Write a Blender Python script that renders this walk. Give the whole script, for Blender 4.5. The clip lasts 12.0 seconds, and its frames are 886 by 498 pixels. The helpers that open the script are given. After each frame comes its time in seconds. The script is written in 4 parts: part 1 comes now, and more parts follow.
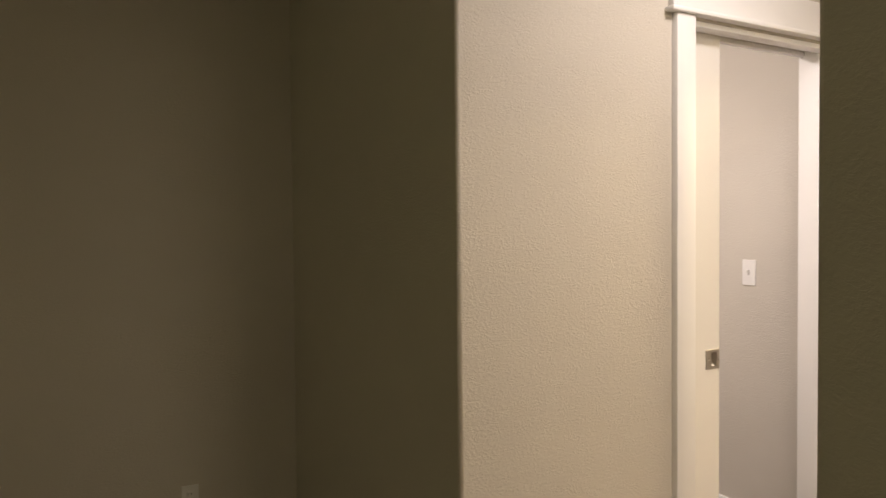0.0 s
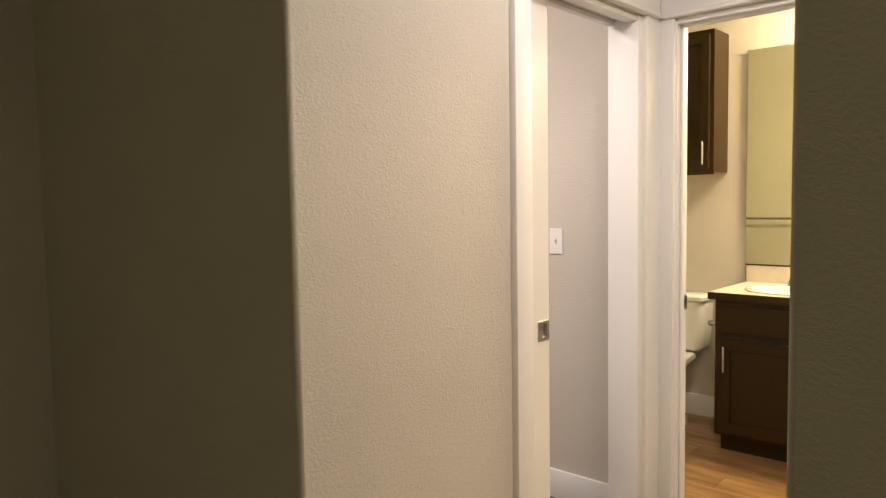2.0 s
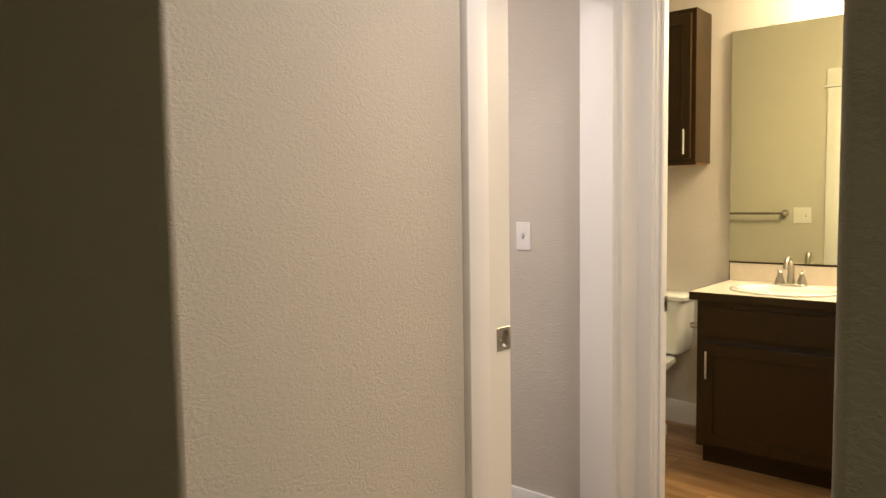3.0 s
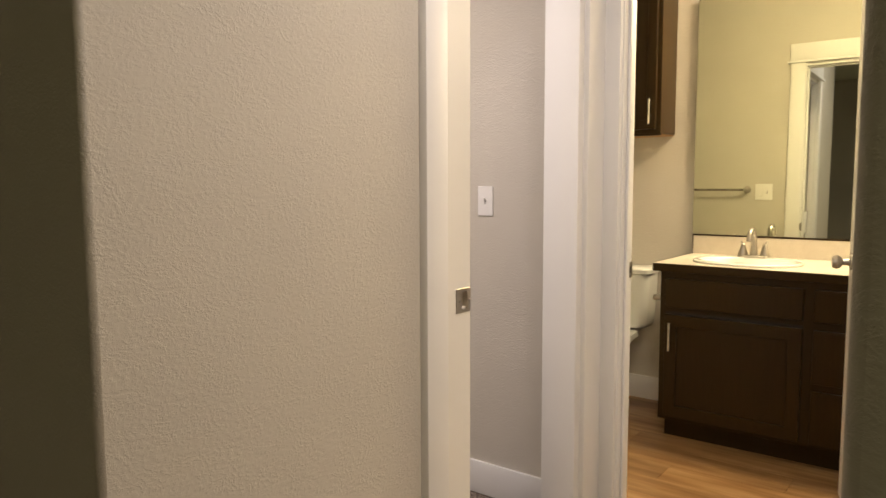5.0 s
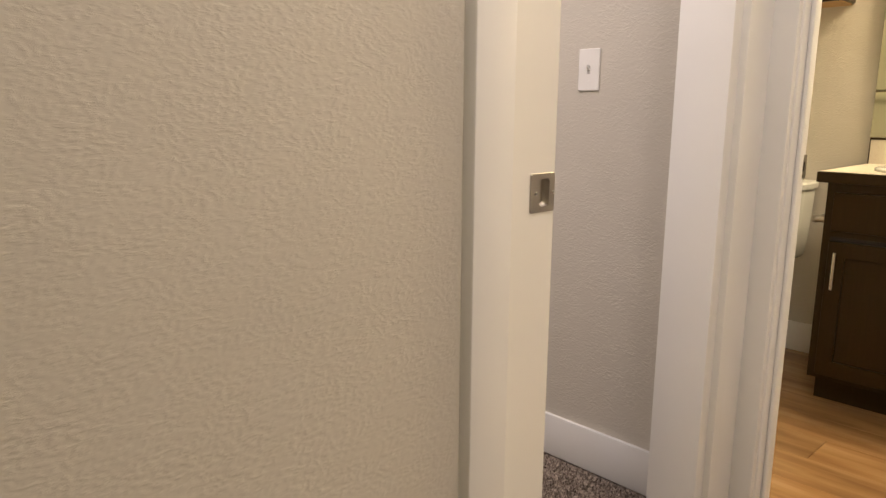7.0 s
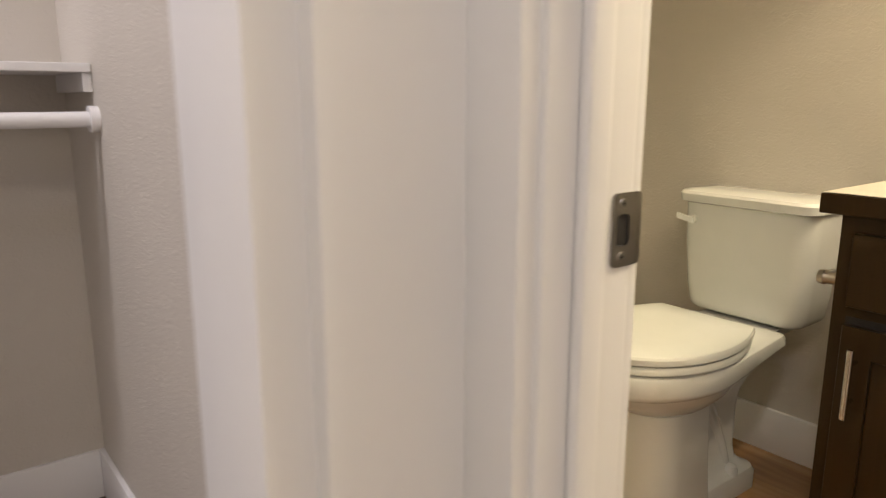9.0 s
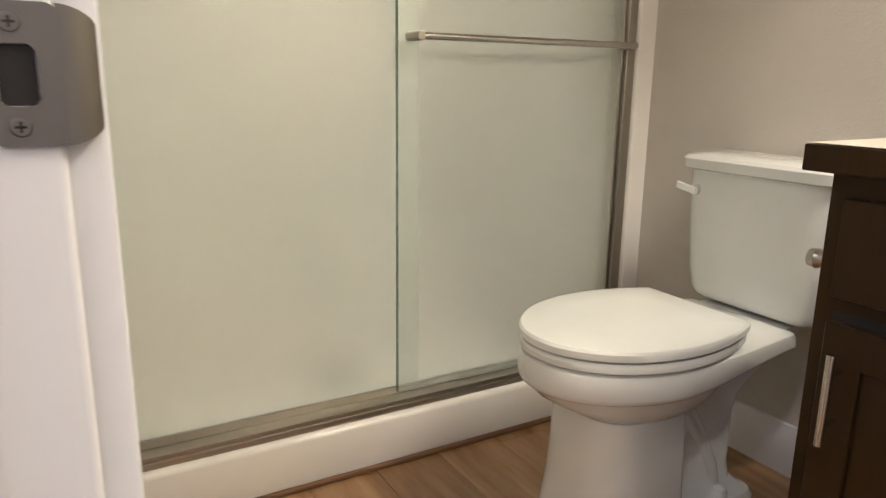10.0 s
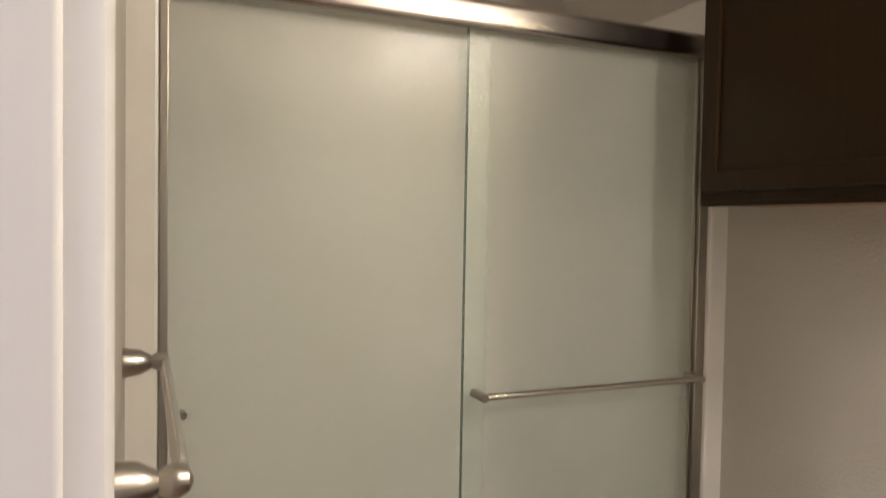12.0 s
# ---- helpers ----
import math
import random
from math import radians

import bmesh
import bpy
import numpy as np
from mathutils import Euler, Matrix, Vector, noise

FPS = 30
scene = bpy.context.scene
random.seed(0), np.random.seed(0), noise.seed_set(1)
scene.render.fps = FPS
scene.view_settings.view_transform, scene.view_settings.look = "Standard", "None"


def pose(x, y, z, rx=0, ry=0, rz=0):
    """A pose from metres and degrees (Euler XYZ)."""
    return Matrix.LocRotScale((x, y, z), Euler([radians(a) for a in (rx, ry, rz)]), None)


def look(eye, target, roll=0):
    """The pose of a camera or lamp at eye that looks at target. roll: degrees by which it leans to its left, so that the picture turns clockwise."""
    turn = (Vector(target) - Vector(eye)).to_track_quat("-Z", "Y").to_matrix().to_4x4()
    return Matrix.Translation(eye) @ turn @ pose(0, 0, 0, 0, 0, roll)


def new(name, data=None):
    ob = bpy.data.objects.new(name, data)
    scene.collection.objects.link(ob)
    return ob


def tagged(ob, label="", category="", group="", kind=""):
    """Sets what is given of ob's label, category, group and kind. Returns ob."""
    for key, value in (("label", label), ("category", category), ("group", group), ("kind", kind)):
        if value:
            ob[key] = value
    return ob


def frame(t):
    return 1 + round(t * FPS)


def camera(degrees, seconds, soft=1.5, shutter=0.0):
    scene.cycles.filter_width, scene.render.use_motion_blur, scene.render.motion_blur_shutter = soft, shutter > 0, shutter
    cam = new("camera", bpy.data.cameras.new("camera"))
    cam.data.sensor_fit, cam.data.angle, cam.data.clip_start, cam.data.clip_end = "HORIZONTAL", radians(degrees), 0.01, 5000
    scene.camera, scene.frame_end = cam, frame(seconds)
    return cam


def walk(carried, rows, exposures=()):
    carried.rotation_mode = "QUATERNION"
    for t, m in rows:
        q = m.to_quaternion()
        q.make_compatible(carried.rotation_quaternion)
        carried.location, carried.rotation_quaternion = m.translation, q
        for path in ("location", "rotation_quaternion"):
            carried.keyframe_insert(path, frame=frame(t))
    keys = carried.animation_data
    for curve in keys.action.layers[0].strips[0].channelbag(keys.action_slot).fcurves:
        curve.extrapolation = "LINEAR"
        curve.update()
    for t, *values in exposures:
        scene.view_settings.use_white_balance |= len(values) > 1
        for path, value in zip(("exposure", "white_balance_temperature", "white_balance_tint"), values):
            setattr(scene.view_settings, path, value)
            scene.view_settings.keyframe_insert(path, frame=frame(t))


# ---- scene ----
cam = camera(64.2, 12.0, 1.35, 0.3)

PATH = [
    (0, (0.083, -1.654, 1.384), (1.04, 0.102, 1.329), -0.5),
    (0.5, (0.048, -1.557, 1.387), (1.197, 0.079, 1.317), -0.6),
    (1, (0.014, -1.475, 1.365), (1.31, 0.047, 1.292), -0.8),
    (1.5, (0.011, -1.386, 1.36), (1.429, 0.022, 1.26), -0.8),
    (2, (0.097, -1.291, 1.365), (1.575, 0.049, 1.232), -0.9),
    (2.5, (0.277, -1.197, 1.344), (1.768, 0.129, 1.202), -0.8),
    (3, (0.414, -1.147, 1.334), (1.929, 0.152, 1.193), -0.8),
    (3.2, (0.435, -1.12, 1.339), (1.989, 0.132, 1.201), -0.7),
    (4.8, (0.47, -1.079, 1.251), (2.079, 0.099, 1.094), -0.3),
    (5, (0.51, -1.09, 1.245), (2.086, 0.127, 1.062), -0.2),
    (5.5, (0.602, -1.101, 1.239), (2.07, 0.239, 1.023), 0.0),
    (6, (0.689, -1.054, 1.188), (2.096, 0.34, 0.907), 0.3),
    (6.5, (0.85, -0.85, 1.069), (2.222, 0.557, 0.697), 0.8),
    (7, (1.104, -0.715, 1.063), (2.464, 0.7, 0.677), 0.5),
    (7.5, (1.421, -0.61, 1.075), (2.776, 0.81, 0.691), 0.3),
    (7.7, (1.585, -0.575, 1.079), (2.937, 0.848, 0.695), 0.3),
    (9.3, (2.648, -0.410, 1.019), (3.782, 1.177, 0.579), 0.2),
    (9.5, (2.751, -0.411, 1.004), (3.842, 1.203, 0.551), 0.5),
    (9.8, (2.868, -0.415, 0.957), (3.881, 1.245, 0.508), 0.65),
    (10, (2.912, -0.421, 0.937), (3.887, 1.262, 0.471), 0.8),
    (10.5, (2.958, -0.439, 0.965), (3.810, 1.308, 0.493), 1.2),
    (11, (2.961, -0.436, 1.161), (3.763, 1.348, 0.743), 1.2),
    (11.5, (2.964, -0.432, 1.308), (3.754, 1.390, 1.075), 1.2),
    (12, (2.957, -0.432, 1.444), (3.738, 1.408, 1.378), 1.0),
]
EXPO = [(0, 0.17, 7250, 10), (2, 0.19, 7250, 10), (2.5, 0.06, 7250, 10), (3, -0.03, 7250, 10), (5.5, -0.06, 7150, 10), (7.7, 0.0, 7000, 11), (9.3, -0.02, 6100, 11), (9.6, 0.0, 5750, 14), (10.2, 0.0, 5330, 18), (10.8, -0.12, 5320, 20), (11.4, -0.40, 5330, 20), (12, -0.58, 5430, 20)]
walk(cam, [(t, look(e, g, r)) for t, e, g, r in PATH], EXPO)

# ---- light ----
world = bpy.data.worlds.new("world")
scene.world = world
world.use_nodes = True
bg = world.node_tree.nodes["Background"]
bg.inputs[0].default_value = (0.92, 0.89, 0.47, 1)   # dim tinted fill for the dark room, entering by an added window opening
bg.inputs[1].default_value = 0.54

HALL_LIGHT = (0.98, 0.91, 0.95)
FILL_LIGHT = (1.0, 0.85, 0.62)
BATH_LIGHT = (1.0, 0.82, 0.545)


def lamp(name, kind, m, watts, colour, size=0.1, size_y=None):
    data = bpy.data.lights.new(name, kind)
    data.energy, data.color = watts, colour
    if kind == "AREA":
        data.size = size
        if size_y:
            data.shape, data.size_y = "RECTANGLE", size_y
    else:
        data.shadow_soft_size = size
    ob = new(name, data)
    ob.matrix_world = m
    return ob


FLOOR, CEIL = -0.02, 2.62
HALL_AT, FILL_AT, CLOSET_AT = (1.80, -0.70), (1.45, -2.25), (1.52, 0.92)
lamp("hall_lamp", "AREA", pose(*HALL_AT, CEIL - 0.10), 10.5, HALL_LIGHT, 0.26)
# unseen area lamp added beside the hallway to even out its wall
lamp("fill_lamp", "AREA", pose(*FILL_AT, CEIL - 0.04), 33, FILL_LIGHT, 1.1, 1.1)
lamp("closet_lamp", "AREA", pose(*CLOSET_AT, CEIL - 0.10), 23, HALL_LIGHT, 0.26)
VAN_LAMPS = (-0.78, -0.58, -0.38)
for y in VAN_LAMPS:
    lamp("vanity_lamp", "POINT", pose(4.215, y, 2.325), 17, BATH_LIGHT, 0.06)
    down = lamp("vanity_downlight", "SPOT", pose(4.215, y, 2.29, 0, 4, 0), 25, BATH_LIGHT, 0.06)
    down.data.spot_size, down.data.spot_blend = math.radians(150), 1.0



# ---- materials ----
def material(name):
    m = bpy.data.materials.new(name)
    m.use_nodes = True
    nt = m.node_tree
    return m, nt, nt.nodes["Principled BSDF"], nt.nodes.new, nt.links.new


def coords(nt, scale=(1, 1, 1)):
    mp = nt.nodes.new("ShaderNodeMapping")
    mp.inputs["Scale"].default_value = scale
    geo = nt.nodes.new("ShaderNodeNewGeometry")
    nt.links.new(geo.outputs["Position"], mp.inputs[0])
    return mp.outputs[0]


def noise_node(nt, vec, scale, detail=3.0, rough=0.55):
    n = nt.nodes.new("ShaderNodeTexNoise")
    n.inputs["Scale"].default_value, n.inputs["Detail"].default_value = scale, detail
    n.inputs["Roughness"].default_value = rough
    nt.links.new(vec, n.inputs["Vector"])
    return n.outputs["Fac"]


def ramp(nt, fac, stops):
    r = nt.nodes.new("ShaderNodeValToRGB")
    while len(r.color_ramp.elements) < len(stops):
        r.color_ramp.elements.new(0.5)
    for e, (p, c) in zip(r.color_ramp.elements, stops):
        e.position, e.color = p, (*c, 1)
    nt.links.new(fac, r.inputs[0])
    return r.outputs[0]


def bump(nt, bsdf, height, strength, dist, before=None):
    b = nt.nodes.new("ShaderNodeBump")
    b.inputs["Strength"].default_value, b.inputs["Distance"].default_value = strength, dist
    nt.links.new(height, b.inputs["Height"])
    if before:
        nt.links.new(before, b.inputs["Normal"])
    nt.links.new(b.outputs[0], bsdf.inputs["Normal"])
    return b.outputs[0]


def mixed(nt, a, b, fac, kind="MIX"):
    m = nt.nodes.new("ShaderNodeMix")
    m.data_type, m.blend_type = "RGBA", kind
    for sock, v in ((0, fac), (6, a), (7, b)):
        if hasattr(v, "is_linked"):
            nt.links.new(v, m.inputs[sock])
        elif isinstance(v, tuple):
            m.inputs[sock].default_value = (*v, 1)
        else:
            m.inputs[sock].default_value = v
    return m.outputs[2]


def wall_paint(name, col, peel=0.40):
    m, nt, bs, N, L = material(name)
    v = coords(nt, (0.8, 0.8, 1.1))
    patch = noise_node(nt, v, 1.7, 3)
    c = ramp(nt, patch, [(0.25, tuple(x * 0.95 for x in col)), (0.75, tuple(min(1, x * 1.04) for x in col))])
    L(c, bs.inputs["Base Color"])
    bs.inputs["Roughness"].default_value = 0.62
    warp = noise_node(nt, v, 14, 2)
    grain = noise_node(nt, mixed(nt, v, warp, 0.03), 132, 3, 0.58)
    lump = ramp(nt, grain, [(0.42, (0, 0, 0)), (0.60, (1, 1, 1))])
    lump = mixed(nt, lump, (0.45, 0.45, 0.45), ramp(nt, noise_node(nt, v, 26, 3), [(0.35, (0.75,) * 3), (0.62, (0, 0, 0))]))
    fine = noise_node(nt, v, 420, 2)
    first = bump(nt, bs, lump, peel, 0.0016)
    bump(nt, bs, fine, 0.08, 0.0006, first)
    return m


def gloss_paint(name, col, rough=0.35):
    m, nt, bs, N, L = material(name)
    v = coords(nt)
    tone = noise_node(nt, v, 2.3, 2)
    L(ramp(nt, tone, [(0.3, tuple(x * 0.965 for x in col)), (0.7, col)]), bs.inputs["Base Color"])
    streak = noise_node(nt, coords(nt, (60, 60, 3)), 4, 3)
    L(ramp(nt, streak, [(0.3, (rough - 0.06,) * 3), (0.7, (rough + 0.08,) * 3)]), bs.inputs["Roughness"])
    bump(nt, bs, streak, 0.06, 0.001)
    return m


def metal(name, col, rough=0.28, brush=(8, 8, 30)):
    m, nt, bs, N, L = material(name)
    bs.inputs["Base Color"].default_value = (*col, 1)
    bs.inputs["Metallic"].default_value = 1
    n = noise_node(nt, coords(nt, brush), 3, 1)
    L(ramp(nt, n, [(0.3, (rough - 0.02,) * 3), (0.7, (rough + 0.02,) * 3)]), bs.inputs["Roughness"])
    return m


def plain(name, col, rough=0.4, coat=0.0):
    m, nt, bs, N, L = material(name)
    n = noise_node(nt, coords(nt), 6, 3)
    L(ramp(nt, n, [(0.3, tuple(x * 0.95 for x in col)), (0.7, col)]), bs.inputs["Base Color"])
    bs.inputs["Roughness"].default_value = rough
    bs.inputs["Coat Weight"].default_value = coat
    bs.inputs["Coat Roughness"].default_value = 0.06
    return m


def espresso():
    m, nt, bs, N, L = material("espresso_wood")
    v = coords(nt, (14, 14, 1.1))
    g = noise_node(nt, v, 5, 5, 0.6)
    pore = noise_node(nt, coords(nt, (90, 90, 3)), 6, 3)
    base = ramp(nt, g, [(0.25, (0.026, 0.0142, 0.0038)), (0.55, (0.032, 0.0175, 0.0046)), (0.8, (0.039, 0.0212, 0.0058))])
    L(mixed(nt, base, (0.022, 0.011, 0.004), ramp(nt, pore, [(0.55, (0, 0, 0)), (0.75, (0.3, 0.3, 0.3))])), bs.inputs["Base Color"])
    bs.inputs["Roughness"].default_value = 0.30
    bs.inputs["Specular IOR Level"].default_value = 0.22
    bump(nt, bs, pore, 0.08, 0.0005)
    return m


def plank_wood():
    m, nt, bs, N, L = material("plank_wood")
    info = N("ShaderNodeObjectInfo")
    geo = N("ShaderNodeNewGeometry")
    off = N("ShaderNodeVectorMath")
    off.operation = "MULTIPLY_ADD"
    L(info.outputs["Random"], off.inputs[0])
    off.inputs[1].default_value = (7.3, 41.0, 3.0)
    L(geo.outputs["Position"], off.inputs[2])
    mp = N("ShaderNodeMapping")
    mp.inputs["Scale"].default_value = (7.5, 0.75, 1)
    L(off.outputs[0], mp.inputs[0])
    g = noise_node(nt, mp.outputs[0], 2.2, 4, 0.55)
    base = ramp(nt, g, [(0.30, (0.225, 0.120, 0.051)), (0.5, (0.340, 0.195, 0.088)), (0.72, (0.455, 0.28, 0.14))])
    tone = ramp(nt, info.outputs["Random"], [(0, (0.80, 0.80, 0.80)), (1, (1.12, 1.10, 1.08))])
    L(mixed(nt, base, tone, 1.0, "MULTIPLY"), bs.inputs["Base Color"])
    bs.inputs["Roughness"].default_value = 0.22
    fine = noise_node(nt, mp.outputs[0], 9, 4)
    bump(nt, bs, fine, 0.07, 0.0006)
    return m


def carpet_mat():
    m, nt, bs, N, L = material("carpet_pile")
    geo = N("ShaderNodeNewGeometry")
    n = noise_node(nt, coords(nt), 170, 2)
    base = ramp(nt, n, [(0.3, (0.09, 0.075, 0.065)), (0.5, (0.23, 0.19, 0.165)), (0.7, (0.42, 0.37, 0.33))])
    isl = ramp(nt, geo.outputs["Random Per Island"], [(0, (0.55, 0.5, 0.48)), (1, (1.25, 1.2, 1.15))])
    L(mixed(nt, base, isl, 1.0, "MULTIPLY"), bs.inputs["Base Color"])
    bs.inputs["Roughness"].default_value = 0.95
    bump(nt, bs, n, 0.9, 0.006)
    return m


def laminate():
    m, nt, bs, N, L = material("beige_laminate")
    v = coords(nt)
    a, b = noise_node(nt, v, 9, 5, 0.6), noise_node(nt, v, 190, 2)
    base = ramp(nt, a, [(0.3, (0.58, 0.53, 0.45)), (0.7, (0.67, 0.62, 0.535))])
    L(mixed(nt, base, (0.48, 0.40, 0.30), ramp(nt, b, [(0.55, (0, 0, 0)), (0.72, (0.5, 0.5, 0.5))])), bs.inputs["Base Color"])
    bs.inputs["Roughness"].default_value = 0.38
    return m


def frosted():
    m, nt, bs, N, L = material("obscure_glass")
    bs.inputs["Base Color"].default_value = (0.915, 0.955, 0.905, 1)
    bs.inputs["Transmission Weight"].default_value = 0.9
    bs.inputs["Coat Weight"].default_value = 1.0
    bs.inputs["Coat Roughness"].default_value = 0.03
    bs.inputs["IOR"].default_value = 1.35
    bs.inputs["Roughness"].default_value = 0.18
    v = coords(nt)
    n = noise_node(nt, v, 260, 2, 0.6)
    bump(nt, bs, ramp(nt, n, [(0.40, (0, 0, 0)), (0.62, (1, 1, 1))]), 0.4, 0.002)
    soft = N("ShaderNodeBump")
    soft.inputs["Strength"].default_value, soft.inputs["Distance"].default_value = 1.0, 0.0008
    L(noise_node(nt, v, 140, 2), soft.inputs["Height"])
    L(soft.outputs[0], bs.inputs["Coat Normal"])
    return m


def clear_glass():
    m, nt, bs, N, L = material("clear_glass_edge")
    bs.inputs["Base Color"].default_value = (0.30, 0.40, 0.34, 1)
    bs.inputs["Transmission Weight"].default_value = 1
    bs.inputs["Roughness"].default_value = 0.13
    return m


def glow(name, col, strength):
    m, nt, bs, N, L = material(name)
    bs.inputs["Emission Color"].default_value = (*col, 1)
    bs.inputs["Emission Strength"].default_value = strength
    return m


WALL = wall_paint("greige_wall_paint", (0.57, 0.535, 0.48))
CEILING = wall_paint("white_ceiling_paint", (0.78, 0.76, 0.72), 0.5)
TRIM = gloss_paint("white_trim_paint", (0.80, 0.795, 0.80), 0.48)
DOORPAINT = gloss_paint("white_door_paint", (0.79, 0.775, 0.75), 0.4)
NICKEL = metal("brushed_nickel", (0.47, 0.44, 0.40), 0.3)
NICKEL_BAR = metal("polished_nickel", (0.62, 0.59, 0.55), 0.2)
ALU = metal("satin_aluminium", (0.42, 0.40, 0.35), 0.33, (3, 3, 3))
RAILMETAL = metal("polished_rail_metal", (0.50, 0.46, 0.42), 0.24, (1, 3, 3))
# nickel darkened so its colour holds the dim hall it mirrors
STRIKE = metal("satin_strike_nickel", (0.29, 0.27, 0.245), 0.36)
DARKDRAIN = metal("dark_bronze_drain", (0.10, 0.09, 0.08), 0.4)
# near-black paints the shade in slots, holes, drawer gap; also gasket, mirror backing
DARKHOLE = plain("dark_recess", (0.02, 0.017, 0.014), 0.8)
PORCELAIN = plain("white_porcelain", (0.77, 0.785, 0.755), 0.10, 0.6)
SEATMAT = plain("white_seat_plastic", (0.785, 0.81, 0.775), 0.22, 0.2)
ACRYLIC = plain("white_acrylic", (0.80, 0.78, 0.735), 0.25, 0.2)
SWITCHMAT = plain("white_switch_plastic", (0.82, 0.81, 0.80), 0.3)
# greyer copy of the switch plastic: shade around the toggle as colour
SLOTSHADE = plain("shaded_switch_plastic", (0.42, 0.41, 0.40), 0.4)
ESPRESSO = espresso()
RAWWOOD = plain("unstained_maple", (0.42, 0.25, 0.11), 0.55)
PLANK = plank_wood()
QUARTER = plain("brown_trim_strip", (0.17, 0.09, 0.042), 0.45)
CARPET = carpet_mat()
LAMINATE = laminate()
FROSTED = frosted()
GLASSEDGE = clear_glass()
m_, nt_, bs_, _, _ = material("mirror_silver")
bs_.inputs["Base Color"].default_value, bs_.inputs["Metallic"].default_value = (0.71, 0.74, 0.61, 1), 1
bs_.inputs["Roughness"].default_value = 0.012
MIRROR = m_
HALLGLOW = glow("lit_hall_diffuser", HALL_LIGHT, 2.2)
BATHGLOW = glow("lit_vanity_shade", BATH_LIGHT, 5)


# ---- mesh helpers ----
def finish(ob, m):
    ob.data.materials.append(m)
    return ob


def mesh_of(name, bm, smooth=False, angle=35):
    me = bpy.data.meshes.new(name)
    bmesh.ops.recalc_face_normals(bm, faces=bm.faces)
    if smooth:
        for f in bm.faces:
            f.smooth = True
        lim = radians(angle)
        for e in bm.edges:
            if len(e.link_faces) == 2 and e.calc_face_angle(0) > lim:
                e.smooth = False
    bm.to_mesh(me)
    bm.free()
    return me


def part(name, bm, mat, parent=None, label="", smooth=False):
    ob = new(name, mesh_of(name, bm, smooth))
    finish(ob, mat)
    if parent:
        ob.parent = parent
        ob.matrix_parent_inverse = parent.matrix_world.inverted()
    if label:
        ob["label"] = label
    return ob


def thing(name, at, label, category, group="", rz=0.0):
    ob = new(name)
    ob.empty_display_size = 0.05
    ob.matrix_world = pose(*at, 0, 0, rz)
    bpy.context.view_layer.update()
    return tagged(ob, label, category, group)


def structure(name, bm, mat, label, category="wall", smooth=False):
    return tagged(part(name, bm, mat, None, "", smooth or mat is TRIM), label, category, "", "structure")


def bx(x0, x1, y0, y1, z0, z1, bev=0.0, bm=None, seg=2):
    bm = bm or bmesh.new()
    r = bmesh.ops.create_cube(bm, size=1)
    vs = r["verts"]
    for v in vs:
        v.co = Vector((x0 + (v.co.x + 0.5) * (x1 - x0), y0 + (v.co.y + 0.5) * (y1 - y0), z0 + (v.co.z + 0.5) * (z1 - z0)))
    if bev:
        es = list({e for v in vs for e in v.link_edges})
        bmesh.ops.bevel(bm, geom=es, offset=bev, segments=seg, affect="EDGES", profile=0.5)
    return bm


def frame_ring(x0, x1, y0, y1, z0, z1, rail, bev=0.0015):
    """One rectangular frame lying in the plane x = const."""
    def ring(x, k):
        return [Vector((x, y0 + k, z0 + k)), Vector((x, y1 - k, z0 + k)), Vector((x, y1 - k, z1 - k)), Vector((x, y0 + k, z1 - k))]
    c = bev
    bm = loft([ring(x0 + c, 0), ring(x0, c), ring(x0, rail - c), ring(x0 + c, rail), ring(x1, rail), ring(x1, 0), ring(x0 + c, 0)], None, False)
    bmesh.ops.remove_doubles(bm, verts=bm.verts, dist=1e-6)
    return bm


def holed_slab(xs, zs, y0, y1, depth):
    """A slab with a recess of that depth in the middle of its 3 x 3 front."""
    bm = bmesh.new()
    f = [[bm.verts.new((x, y0, z)) for z in zs] for x in xs]
    b = [[bm.verts.new((x, y1, z)) for z in zs] for x in xs]
    for i in range(3):
        for j in range(3):
            if (i, j) != (1, 1):
                bm.faces.new((f[i][j], f[i + 1][j], f[i + 1][j + 1], f[i][j + 1]))
            bm.faces.new((b[i][j], b[i][j + 1], b[i + 1][j + 1], b[i + 1][j]))
    for k in range(3):
        for i, j, p, q in ((k, 0, k + 1, 0), (k, 3, k + 1, 3), (0, k, 0, k + 1), (3, k, 3, k + 1)):
            bm.faces.new((f[i][j], f[p][q], b[p][q], b[i][j]))
    hole = [f[1][1], f[2][1], f[2][2], f[1][2]]
    deep = [bm.verts.new(v.co + Vector((0, depth, 0))) for v in hole]
    for k in range(4):
        bm.faces.new((hole[k], hole[(k + 1) % 4], deep[(k + 1) % 4], deep[k]))
    bm.faces.new(deep)
    return bm


def tube(p, q, r0, r1=None, n=20, bm=None, cap=True):
    """A straight tapered tube from p to q."""
    bm = bm or bmesh.new()
    r1 = r0 if r1 is None else r1
    p, q = Vector(p), Vector(q)
    m = Matrix.Translation((p + q) / 2) @ (q - p).to_track_quat("Z", "Y").to_matrix().to_4x4()
    bmesh.ops.create_cone(bm, cap_ends=cap, segments=n, radius1=r0, radius2=r1, depth=(q - p).length, matrix=m)
    return bm


